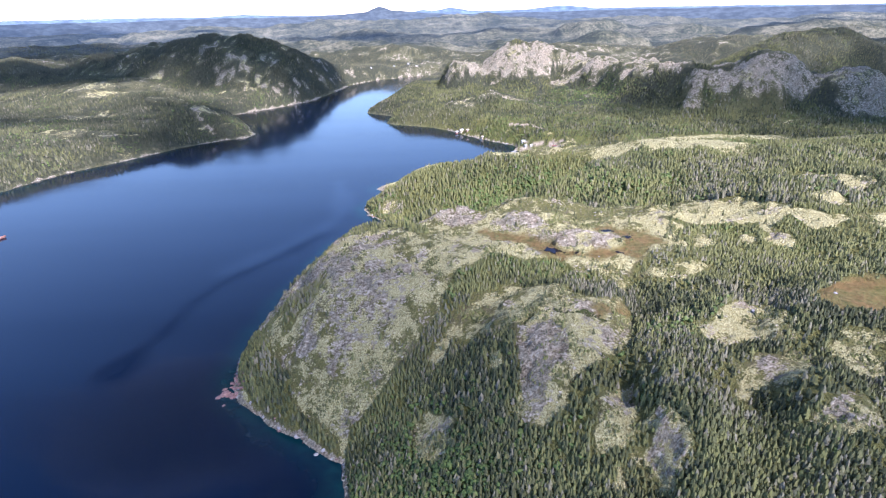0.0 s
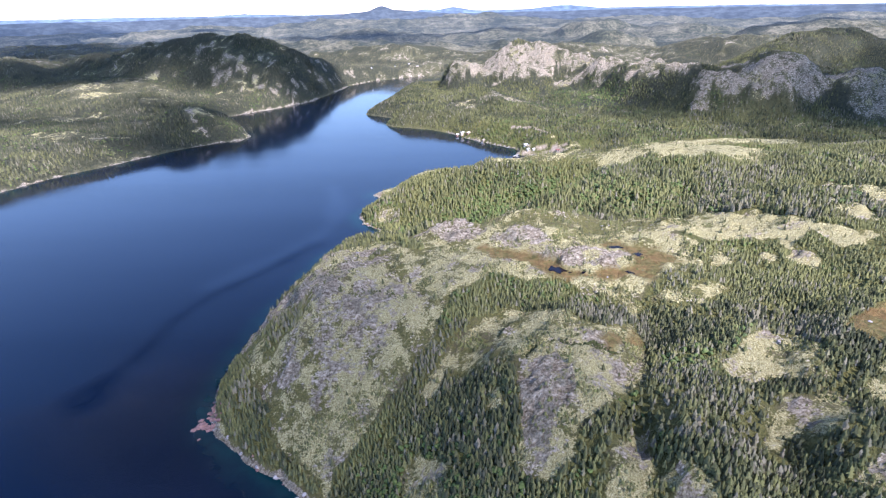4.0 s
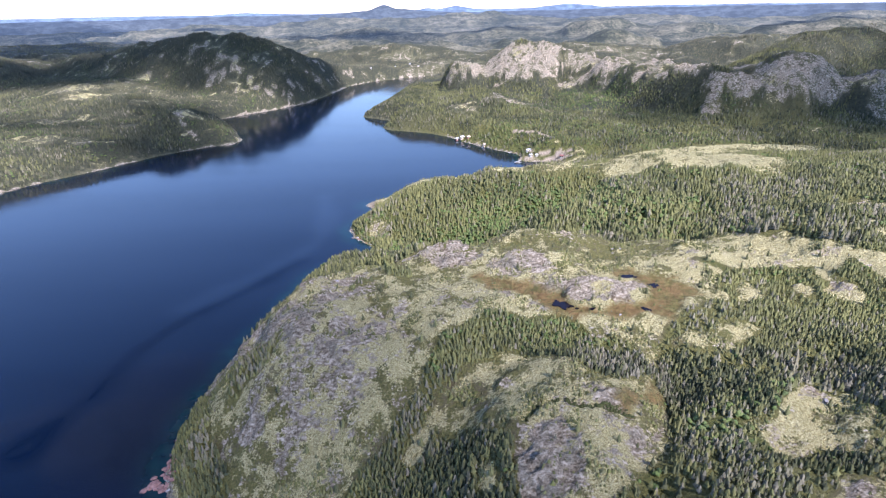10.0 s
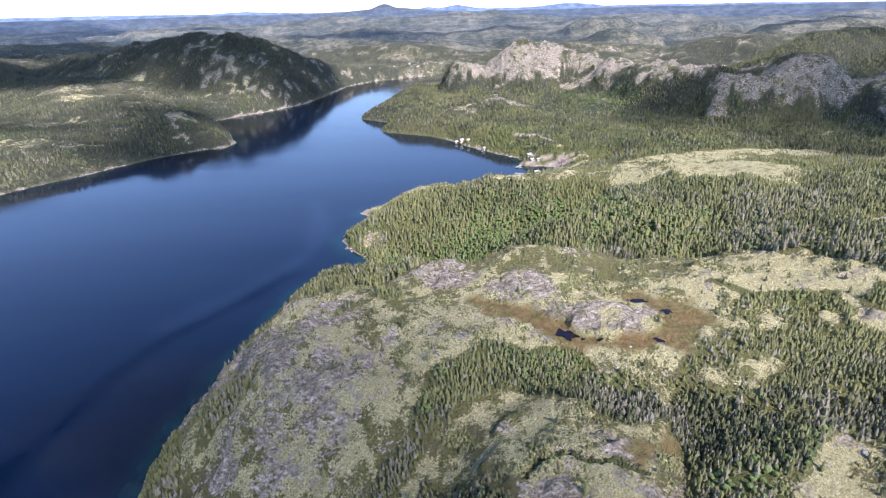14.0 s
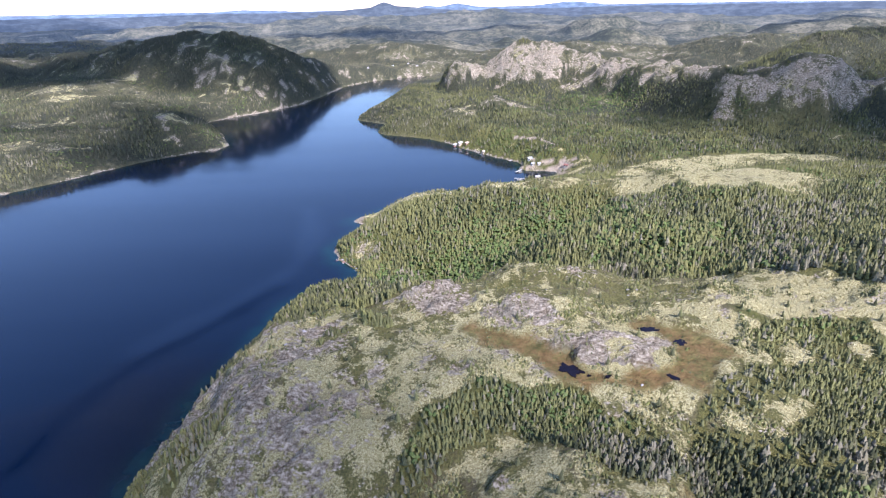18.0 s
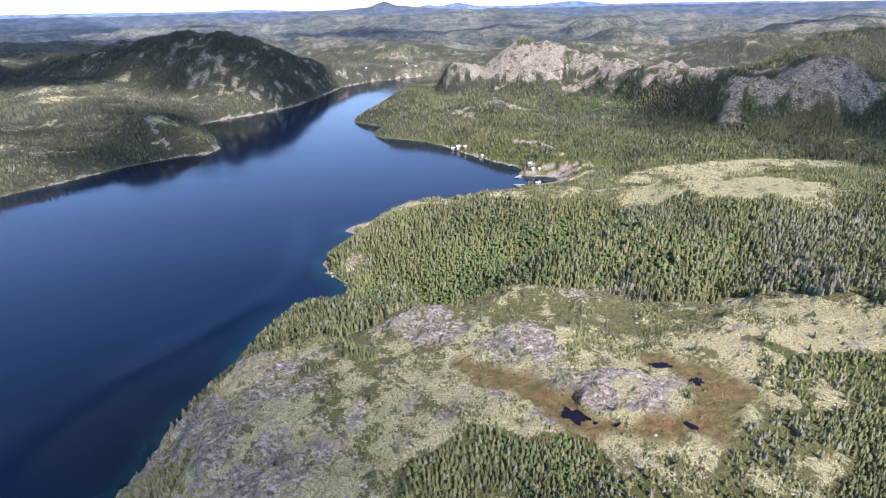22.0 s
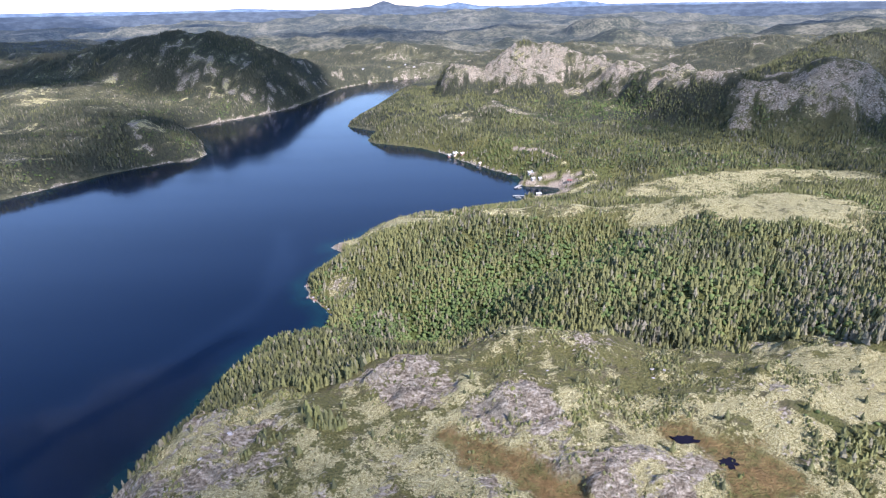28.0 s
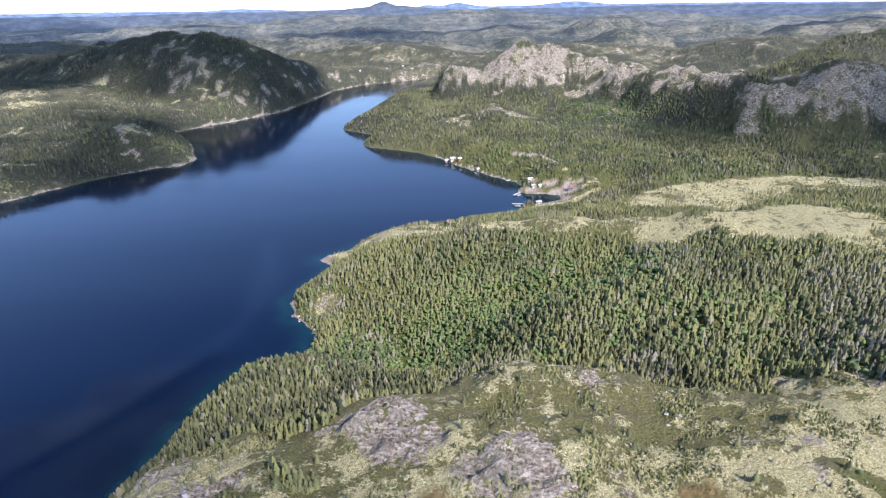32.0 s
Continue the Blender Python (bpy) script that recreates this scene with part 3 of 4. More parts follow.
ROOFING = plain_material("light_grey_roofing", (0.42, 0.41, 0.41), (0.60, 0.58, 0.57), 2.0, 0.7)
DARKGLASS = plain_material("dark_window_glass", (0.02, 0.025, 0.03), (0.04, 0.045, 0.05), 1.0, 0.1)
PLANK = plain_material("grey_wharf_planks", (0.30, 0.28, 0.25), (0.46, 0.43, 0.39), 4.0, 0.85)
REDROCK = plain_material("rust_red_shore_rock", (0.13, 0.06, 0.05), (0.34, 0.20, 0.17), 0.9, 0.85)
CLOUD = plain_material("cloud_white", (0.78, 0.79, 0.8), (0.85, 0.85, 0.85), 0.02, 1.0)


def veil(alpha):
    """Cloud that lets part of the sun through."""
    m = plain_material("thin_cloud_white", (0.78, 0.79, 0.8), (0.85, 0.85, 0.85), 0.02, 1.0)
    m.node_tree.nodes["Principled BSDF"].inputs["Alpha"].default_value = alpha
    return m


HAZY_CLOUD, THIN_CLOUD, GREY_CLOUD = veil(0.22), veil(0.20), veil(0.29)

# ---- ground and water ----
def graded(start, first, rate, end):
    """Steps from start to end that widen by the rate."""
    out, step, at = [], first, start
    while at < end:
        at = at + step
        step *= rate
        out.append(at)
    out[-1] = end
    return out


def mesh_from(name, verts, faces, mat, shade=True):
    """A mesh from arrays: verts (n, 3), faces (m, 3 or 4)."""
    me = bpy.data.meshes.new(name)
    k = faces.shape[1]
    me.vertices.add(len(verts))
    me.vertices.foreach_set("co", np.ascontiguousarray(verts, np.float32).ravel())
    me.loops.add(faces.size)
    me.loops.foreach_set("vertex_index", np.ascontiguousarray(faces, np.int32).ravel())
    me.polygons.add(len(faces))
    me.polygons.foreach_set("loop_start", np.arange(0, faces.size, k, dtype=np.int32))
    me.polygons.foreach_set("use_smooth", np.full(len(faces), shade))
    me.materials.append(mat)
    me.update(calc_edges=True)
    return me


def colour_layer(me, name, *channels):
    layer = me.attributes.new(name, "FLOAT_COLOR", "POINT")
    full = [np.asarray(c, np.float32) * np.ones(len(me.vertices), np.float32) for c in channels]
    while len(full) < 4:
        full.append(np.ones(len(me.vertices), np.float32))
    layer.data.foreach_set("color", np.stack(full, -1).ravel())


def sheet(xs, ys):
    nx, ny = len(xs), len(ys)
    i, j = np.meshgrid(np.arange(nx - 1), np.arange(ny - 1))
    a = (j * nx + i).ravel()
    return np.stack([a, a + 1, a + nx + 1, a + nx], -1)


XS = np.array([-v for v in reversed(graded(112, 1.1, 1.019, 4900))] + list(np.arange(-112, 190, 1.1)) + graded(190, 1.1, 1.018, 4900))
YS = np.array([-v for v in reversed(graded(-118, 2.0, 1.12, 4900))] + list(np.arange(118, 376, 1.1)) + graded(376, 1.2, 1.0115, 1400) + graded(1402, 11.0, 1.022, 4900))
YS = np.unique(YS)
GX, GY = np.meshgrid(XS, YS)
GD = shore_distance(GX, GY)
GH = height(GX, GY, GD)
GSLOPE = np.hypot(np.gradient(GH, XS, axis=1), np.gradient(GH, YS, axis=0))
ROCK, LICHEN, MIRE, WOOD, LEAFY, OPEN, SAND = covers(GX, GY, GH, GD, GSLOPE)
# the mire lies level; bare rock is rugged
LEVEL = np.maximum(MIRE, ring_mask(GX, GY, [BOG], 7, 1.6, 9, 44) * (1 - ring_mask(GX, GY, [OUTCROPS[2]], 7, 1.0, 8, 46)))
GH = GH + LEVEL * 0.94 * (54.8 - GH) * (np.hypot(GX - 70, GY - 278) < 70) * smooth(240, 248, GY)
near = smooth(520, 380, GY)
GH = GH + (GD > 1.5) * near * (1 - MIRE) * (ROCK * 1.1 + OPEN * 0.25) * (np.abs(fbm(GX, GY, 9, 4, 61, 0.65)) * 2.0 - 0.5)
lu, lv = 0.82 * GX + 0.57 * GY, -0.57 * GX + 0.82 * GY
ledge = 1 - np.abs(fbm(lu, 2.1 * lv, 26, 3, 63))
GH = GH + (GD > 3) * near * (1 - MIRE) * smooth(0.35, 0.75, ROCK) * (2.6 * ledge**3 - 1.0)
big = smooth(700, 900, np.hypot(GX, GY)) * smooth(2200, 1600, np.hypot(GX, GY))
GH = GH + big * ROCK * (GD > 8) * (np.abs(fbm(GX, GY, 38, 4, 62, 0.6)) * 8 - 2 + 2.5 * fbm(GX, GY, 13, 3, 66, 0.6))


def sampled(field, x, y):
    """A field of the ground's sheet at any place."""
    i, j = np.clip(np.searchsorted(XS, x) - 1, 0, len(XS) - 2), np.clip(np.searchsorted(YS, y) - 1, 0, len(YS) - 2)
    u, v = (x - XS[i]) / (XS[i + 1] - XS[i]), (y - YS[j]) / (YS[j + 1] - YS[j])
    return (field[j, i] * (1 - u) + field[j, i + 1] * u) * (1 - v) + (field[j + 1, i] * (1 - u) + field[j + 1, i + 1] * u) * v


def ground_at(x, y):
    return float(sampled(GH, np.array([float(x)]), np.array([float(y)]))[0])


FACES = sheet(XS, YS)
REACH = np.hypot(GX, GY).ravel()[FACES].max(axis=1)
me = mesh_from("ground", np.stack([GX.ravel(), GY.ravel(), GH.ravel()], -1), FACES[REACH < 1900], GROUND)
FAR_GREY = np.maximum(smooth(-180, -260, GX) * (GY > 500), smooth(840, 980, np.hypot(GX, GY)))  # far floor and heath greyed and darkened for haze and cloud shade
colour_layer(me, "cover", ROCK.ravel(), LICHEN.ravel(), MIRE.ravel())
colour_layer(me, "more", WOOD.ravel(), SAND.ravel(), LEAFY.ravel(), FAR_GREY.ravel())
tagged(new("ground", me), "rocky upland with pale lichen, heath, bog and forest floor", "ground", kind="structure")

wx = np.unique(np.concatenate([-np.array(graded(200, 8, 1.12, 4900)), np.arange(-200, 200, 5.0), np.array(graded(200, 6, 1.08, 4900))]))
wy = np.unique(np.concatenate([-np.array(graded(-100, 8, 1.12, 4900)), np.arange(100, 760, 5.0), np.array(graded(760, 8, 1.08, 4900))]))
WX, WY = np.meshgrid(wx, wy)
wd = -shore_distance(WX, WY)
me = mesh_from("water", np.stack([WX.ravel(), WY.ravel(), np.zeros(WX.size)], -1), sheet(wx, wy), SEA)
layer = me.attributes.new("shallow", "FLOAT", "POINT")
layer.data.foreach_set("value", (smooth(15, 0, wd) * (wd > -30)).astype(np.float32).ravel())
# streaks drawn by hand; the darker and lighter reflections come from their specular
wind = np.clip(1.0 * np.exp(-((from_line(WX, WY, [(-170, 250), (-160, 285), (-157, 325), (-143, 362), (-120, 394), (-95, 440)])[0] + 5 * fbm(WX, WY, 45, 4, 64)) / 7.5) ** 2), 0, 1)
calm = np.exp(-((from_line(WX, WY, [(-150, 372), (-127, 405), (-98, 445), (-88, 490), (-90, 530), (-105, 590)])[0] + 5 * fbm(WX, WY, 40, 3, 65)) / 9) ** 2)
layer = me.attributes.new("wind", "FLOAT", "POINT")
layer.data.foreach_set("value", (wind - 0.75 * calm).astype(np.float32).ravel())
tagged(new("water", me), "calm dark blue sea inlet with faint wind streaks", "water", kind="structure")

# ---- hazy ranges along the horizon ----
# haze is painted on: bluish base tones and a blue emission
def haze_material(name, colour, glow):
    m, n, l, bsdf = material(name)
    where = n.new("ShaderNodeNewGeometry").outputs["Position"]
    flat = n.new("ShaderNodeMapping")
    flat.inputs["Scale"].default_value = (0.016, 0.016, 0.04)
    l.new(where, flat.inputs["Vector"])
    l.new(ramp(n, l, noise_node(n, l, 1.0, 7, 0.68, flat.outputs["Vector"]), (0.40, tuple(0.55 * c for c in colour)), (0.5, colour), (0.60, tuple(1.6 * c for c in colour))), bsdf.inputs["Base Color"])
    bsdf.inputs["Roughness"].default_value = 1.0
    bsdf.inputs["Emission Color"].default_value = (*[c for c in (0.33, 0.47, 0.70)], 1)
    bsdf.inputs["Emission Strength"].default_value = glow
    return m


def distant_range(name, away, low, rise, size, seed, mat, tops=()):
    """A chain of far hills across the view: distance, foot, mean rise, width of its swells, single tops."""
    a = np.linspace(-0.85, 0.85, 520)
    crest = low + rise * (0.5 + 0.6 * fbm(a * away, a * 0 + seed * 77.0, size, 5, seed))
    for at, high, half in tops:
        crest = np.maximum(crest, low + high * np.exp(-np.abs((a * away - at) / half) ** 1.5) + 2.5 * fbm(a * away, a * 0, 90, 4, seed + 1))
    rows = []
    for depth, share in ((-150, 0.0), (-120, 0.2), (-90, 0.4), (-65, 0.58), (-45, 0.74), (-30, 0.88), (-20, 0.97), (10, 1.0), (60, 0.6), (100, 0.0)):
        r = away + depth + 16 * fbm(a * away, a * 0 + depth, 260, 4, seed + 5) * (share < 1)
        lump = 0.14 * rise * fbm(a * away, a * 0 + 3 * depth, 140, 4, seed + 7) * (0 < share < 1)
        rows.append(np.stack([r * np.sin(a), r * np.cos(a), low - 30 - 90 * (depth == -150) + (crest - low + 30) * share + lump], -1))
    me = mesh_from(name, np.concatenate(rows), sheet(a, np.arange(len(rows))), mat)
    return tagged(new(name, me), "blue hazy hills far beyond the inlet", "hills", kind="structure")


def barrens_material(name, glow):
    """Far moorland: dark scrub, heath and bare pale rock, with blue emission painting the haze before it."""
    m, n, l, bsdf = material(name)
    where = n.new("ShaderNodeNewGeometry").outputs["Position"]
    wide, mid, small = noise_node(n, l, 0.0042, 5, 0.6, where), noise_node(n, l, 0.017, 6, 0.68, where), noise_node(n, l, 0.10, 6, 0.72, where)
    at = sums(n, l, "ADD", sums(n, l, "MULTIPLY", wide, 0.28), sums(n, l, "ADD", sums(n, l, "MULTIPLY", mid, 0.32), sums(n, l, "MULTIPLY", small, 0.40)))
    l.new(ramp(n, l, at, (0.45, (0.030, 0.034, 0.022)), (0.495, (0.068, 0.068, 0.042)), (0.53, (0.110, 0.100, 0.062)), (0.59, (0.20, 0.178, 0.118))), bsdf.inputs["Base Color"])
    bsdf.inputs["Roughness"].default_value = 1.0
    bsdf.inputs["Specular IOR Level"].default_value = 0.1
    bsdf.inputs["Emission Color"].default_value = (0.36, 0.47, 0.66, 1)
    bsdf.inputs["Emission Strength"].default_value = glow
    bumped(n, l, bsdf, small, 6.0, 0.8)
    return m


# the glow steps up band by band to imitate thickening haze
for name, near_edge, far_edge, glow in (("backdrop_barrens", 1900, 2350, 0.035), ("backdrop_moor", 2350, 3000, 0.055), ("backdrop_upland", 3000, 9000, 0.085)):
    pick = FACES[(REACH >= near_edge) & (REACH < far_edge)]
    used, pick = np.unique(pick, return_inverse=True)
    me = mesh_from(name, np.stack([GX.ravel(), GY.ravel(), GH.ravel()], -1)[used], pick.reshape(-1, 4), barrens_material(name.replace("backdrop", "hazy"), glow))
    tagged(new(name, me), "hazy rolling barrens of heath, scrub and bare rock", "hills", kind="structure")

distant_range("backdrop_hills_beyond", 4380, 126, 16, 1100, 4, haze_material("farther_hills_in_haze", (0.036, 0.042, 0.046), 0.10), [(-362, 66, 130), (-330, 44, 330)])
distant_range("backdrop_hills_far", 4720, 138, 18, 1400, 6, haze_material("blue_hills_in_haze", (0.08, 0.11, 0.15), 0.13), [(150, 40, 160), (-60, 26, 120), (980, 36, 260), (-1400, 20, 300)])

# ---- woods ----
def spruce_shape(tiers, sides, seed, trunk=True):
    """One spruce a metre high: ragged skirts of boughs about a thin trunk."""
    r = np.random.RandomState(seed)
    verts, tris = [], []
    if trunk:
        for k in range(3):
            verts.append((0.022 * math.cos(2.09 * k), 0.022 * math.sin(2.09 * k), 0.0))
        verts.append((0, 0, 0.5))
        tris += [(0, 1, 3), (1, 2, 3), (2, 0, 3)]
    for t in range(tiers):
        f = t / tiers
        low = 0.06 + 0.86 * f
        top = min(1.0, low + 1.25 * (0.94 / tiers) + 0.05)
        rad = 0.20 * (1 - f) ** 0.62 * r.uniform(0.85, 1.15) + 0.018
        base = len(verts)
        ox, oy = r.uniform(-0.015, 0.015, 2)
        verts.append((ox, oy, 1.0 if t == tiers - 1 else top))
        turn = r.uniform(0, 6.28)
        for k in range(sides):
            a = turn + 2 * math.pi * k / sides + r.uniform(-0.2, 0.2)
            q = rad * (r.uniform(0.9, 1.25) if k % 2 else r.uniform(0.55, 0.85))
            verts.append((ox + q * math.cos(a), oy + q * math.sin(a), low + r.uniform(-0.03, 0.03)))
        for k in range(sides):
            tris.append((base, base + 1 + k, base + 1 + (k + 1) % sides))
    return np.array(verts), np.array(tris)


def bush_shape(lumps, seed, fine=False):
    """A leafy crown a metre high: uneven lumps with ragged edges."""
    r = np.random.RandomState(seed)
    verts, tris = [], []
    for _ in range(lumps):
        c = np.array([r.uniform(-0.25, 0.25), r.uniform(-0.25, 0.25), r.uniform(0.35, 0.62)]) if lumps > 1 else np.array([0, 0, 0.42])
        rad = r.uniform(0.24, 0.36) if lumps > 1 else 0.42
        base, rings, sides = len(verts), (3 if fine else 2), (7 if fine else 5)
        verts.append(tuple(c + (0, 0, rad * r.uniform(0.8, 1.15))))
        for j in range(rings):
            e = math.pi / 2 - math.pi * 0.8 * (j + 1) / (rings + 0.6)
            for k in range(sides):
                a = 2 * math.pi * (k + 0.5 * j) / sides + r.uniform(-0.25, 0.25)
                q = rad * r.uniform(0.72, 1.25)
                verts.append(tuple(c + q * np.array([math.cos(e) * math.cos(a), math.cos(e) * math.sin(a), math.sin(e)])))
        for k in range(sides):
            tris.append((base, base + 1 + k, base + 1 + (k + 1) % sides))
            for j in range(rings - 1):
                p, q = base + 1 + j * sides, base + 1 + (j + 1) * sides
                tris += [(p + k, q + k, p + (k + 1) % sides), (p + (k + 1) % sides, q + k, q + (k + 1) % sides)]
    return np.array(verts), np.array(tris)


def scattered(rng, x0, x1, y0, y1, step, keep):
    """Places on a jittered lattice, thinned by keep(x, y) from 0 to 1."""
    x, y = np.meshgrid(np.arange(x0, x1, step), np.arange(y0, y1, step))
    x, y = x.ravel() + rng.uniform(-0.5, 0.5, x.size) * step, y.ravel() + rng.uniform(-0.5, 0.5, y.size) * step
    ok = rng.uniform(0, 1, x.size) < keep(x, y)
    return x[ok], y[ok]


def in_sight(x, y):
    """The wedge of land that the flight overlooks."""
    return (np.abs(x - 10) < 0.86 * y + 25) & (y > 95)


def planted(name, rng, shapes, x, y, tall, wide, grey, mat, label, category, shade=False, dull=0.0):
    """All plants of one kind in one stretch, as one mesh."""
    z, turn = sampled(GH, x, y), rng.uniform(0, 6.28, len(x))
    kind = rng.randint(0, len(shapes), len(x))
    tint = np.clip(rng.normal(0.5, 0.22, len(x)) + 0.25 * fbm(x, y, 30, 2, 71) - dull, 0, 1)
    verts, tris, tints, greys, start = [], [], [], [], 0
    for k, (v, f) in enumerate(shapes):
        pick = kind == k
        m = int(pick.sum())
        if not m:
            continue
        c, s = np.cos(turn[pick])[:, None], np.sin(turn[pick])[:, None]
        w, t = (tall * wide)[pick][:, None], tall[pick][:, None]
        vx, vy = v[None, :, 0] * w, v[None, :, 1] * w
        p = np.stack([vx * c - vy * s + x[pick][:, None], vx * s + vy * c + y[pick][:, None], v[None, :, 2] * t + z[pick][:, None] - 0.12], -1)
        verts.append(p.reshape(-1, 3))
        tris.append((f[None] + (start + np.arange(m) * len(v))[:, None, None]).reshape(-1, 3))
        tints.append(np.repeat(tint[pick], len(v)))
        greys.append(np.repeat(grey[pick], len(v)))
        start += m * len(v)
    me = mesh_from(name, np.concatenate(verts), np.concatenate(tris), mat, shade)
    colour_layer(me, "tint", np.concatenate(tints), np.concatenate(greys), np.concatenate(tints))
    return tagged(new(name, me), label, category, kind="stuff")


rng = np.random.RandomState(7)
LOD = [[spruce_shape(4, 6, s) for s in range(7)], [spruce_shape(3, 5, 20 + s, False) for s in range(6)], [spruce_shape(2, 4, 40 + s, False) for s in range(4)], [spruce_shape(2, 3, 50 + s, False) for s in range(4)], [spruce_shape(1, 4, 60 + s, False) for s in range(3)]]
BUSH = [[bush_shape(4, s, True) for s in range(4)], [bush_shape(2, 10 + s) for s in range(4)], [bush_shape(1, 20 + s) for s in range(3)]]


def wood_share(x, y):
    thin = 0.25 + 0.75 * smooth(-0.5, 0.1, fbm(x, y, 18, 3, 81))
    thin = np.maximum(thin, (0.36 + 0.56 * smooth(-0.35, 0.2, fbm(x, y, 7, 3, 85))) * smooth(680, 640, y) * (1 - 0.65 * smooth(55, 80, x) * smooth(370, 330, y)))
    return sampled(WOOD, x, y) * thin * in_sight(x, y) * (sampled(GH, x, y) > 0.5)


def stand(area, step, lod, bush, tall0, tall1, wide, words, dull=0.0):
    """Spruces and leafy growth over one stretch of land."""
    x, y = scattered(rng, *area, step, wood_share)
    leaf = rng.uniform(0, 1, len(x)) < 0.75 * sampled(LEAFY, x, y) ** 1.4
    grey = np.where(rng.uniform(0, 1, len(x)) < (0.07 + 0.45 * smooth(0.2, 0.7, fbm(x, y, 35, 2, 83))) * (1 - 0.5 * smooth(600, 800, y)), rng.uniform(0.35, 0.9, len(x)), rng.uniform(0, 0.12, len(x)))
    # needles greyed far off and across the inlet, imitating haze
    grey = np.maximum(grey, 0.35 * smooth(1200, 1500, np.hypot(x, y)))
    grey = np.maximum(grey, rng.uniform(0.0, 0.3, len(x)) * smooth(-180, -260, x) * (y > 500))
    size = (0.75 + 0.25 * fbm(x, y, 40, 2, 82)) * rng.uniform(0.42, 1.2, len(x))
    tall = (tall0 + (tall1 - tall0) * np.clip(size, 0, 1.1)) * (0.55 + 0.45 * smooth(0.3, 0.9, sampled(WOOD, x, y)))
    s = ~leaf
    dull = dull + 0.3 * smooth(25, -15, x) * smooth(320, 340, y) * smooth(450, 430, y)  # darker tint for the spruce on the slope above the cove
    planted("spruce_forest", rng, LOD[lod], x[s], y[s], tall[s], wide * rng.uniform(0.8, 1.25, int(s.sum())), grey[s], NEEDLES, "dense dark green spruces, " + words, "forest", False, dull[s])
    if leaf.sum() > 5:
        planted("leafy_thicket", rng, BUSH[bush], x[leaf], y[leaf], 0.6 * tall[leaf], rng.uniform(1.0, 1.5, int(leaf.sum())), grey[leaf] * 0.3, LEAVES, "bright green leafy alders and birches, " + words, "thicket", True)


stand((-115, 320, 98, 236), 1.14, 0, 0, 1.5, 4.3, 1.35, "in the ravines of the near upland", 0.14)
stand((-115, 330, 236, 300), 1.14, 0, 0, 1.3, 3.4, 1.4, "beside the bog on the near upland", -0.18)
stand((-115, 420, 300, 470), 1.65, 1, 1, 2.0, 5.6, 1.3, "in the hollow behind the upland", -0.08)
stand((-80, 560, 470, 640), 1.75, 2, 1, 2.1, 5.4, 1.35, "over the low ridge by the inlet", -0.2)
stand((-20, 900, 640, 1300), 2.65, 3, 1, 2.1, 4.8, 1.6, "on the flats and slopes behind the harbour", 0.14)
stand((-130, -20, 860, 1300), 2.35, 3, 2, 2.1, 4.8, 1.45, "on the peninsula across the bay", 0.25)
# far stands get a duller tint in place of shade and haze
stand((-1100, -200, 560, 1350), 2.35, 3, 2, 2.2, 5.2, 1.55, "along the far side of the inlet", 0.5)
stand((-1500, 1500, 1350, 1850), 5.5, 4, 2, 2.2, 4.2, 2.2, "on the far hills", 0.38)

# the same forest behind the start and to the sides
x, y = scattered(rng, -40, 700, -260, 640, 3.9, lambda x, y: sampled(WOOD, x, y) * ~in_sight(x, y) * (sampled(GD, x, y) > 4))
planted("spruce_forest", rng, LOD[4], x, y, rng.uniform(2.0, 4.6, len(x)), rng.uniform(1.8, 2.6, len(x)), rng.uniform(0, 0.5, len(x)), NEEDLES, "dense green spruces behind and beside the near upland", "forest", False, -0.1)

TUFTS = [spruce_shape(2, 6, 90 + s, False) for s in range(5)]
open_heath = lambda x, y: sampled(OPEN, x, y) * in_sight(x, y) * (1 - 0.9 * sampled(MIRE, x, y)) * (1 - 0.8 * smooth(0.5, 0.8, sampled(ROCK, x, y))) * (sampled(GD, x, y) > 2)
x, y = scattered(rng, -115, 330, 98, 400, 0.85, lambda x, y: open_heath(x, y) * (0.02 + 0.75 * smooth(0.22, 0.5, fbm(x, y, 13, 4, 84, 0.6))))
planted("dwarf_scrub", rng, TUFTS, x, y, rng.uniform(0.3, 1.0, len(x)) * (1 + 0.5 * smooth(0.3, 0.7, fbm(x, y, 13, 4, 84, 0.6))), rng.uniform(1.6, 3.2, len(x)), rng.uniform(0, 0.9, len(x)) ** 2, SCRUB, "clumps of low grey-green dwarf spruce and juniper on the heath", "scrub", False)

# scrub in the crevice over the rock dome, darkened to paint its shadow line
t, crack = rng.uniform(0, 1, 420), RAVINES[-1][0]
x, y = [np.interp(t, np.linspace(0, 1, len(crack)), [p[k] for p in crack]) + rng.normal(0, 0.5, 420) for k in (0, 1)]
planted("crevice_shadow_scrub", rng, BUSH[1], x, y, rng.uniform(0.4, 1.1, 420), rng.uniform(1.0, 1.5, 420), np.zeros(420), SCRUB, "scrub darkened to draw the shadow line of a crevice in the rock", "scrub", True, 0.9)

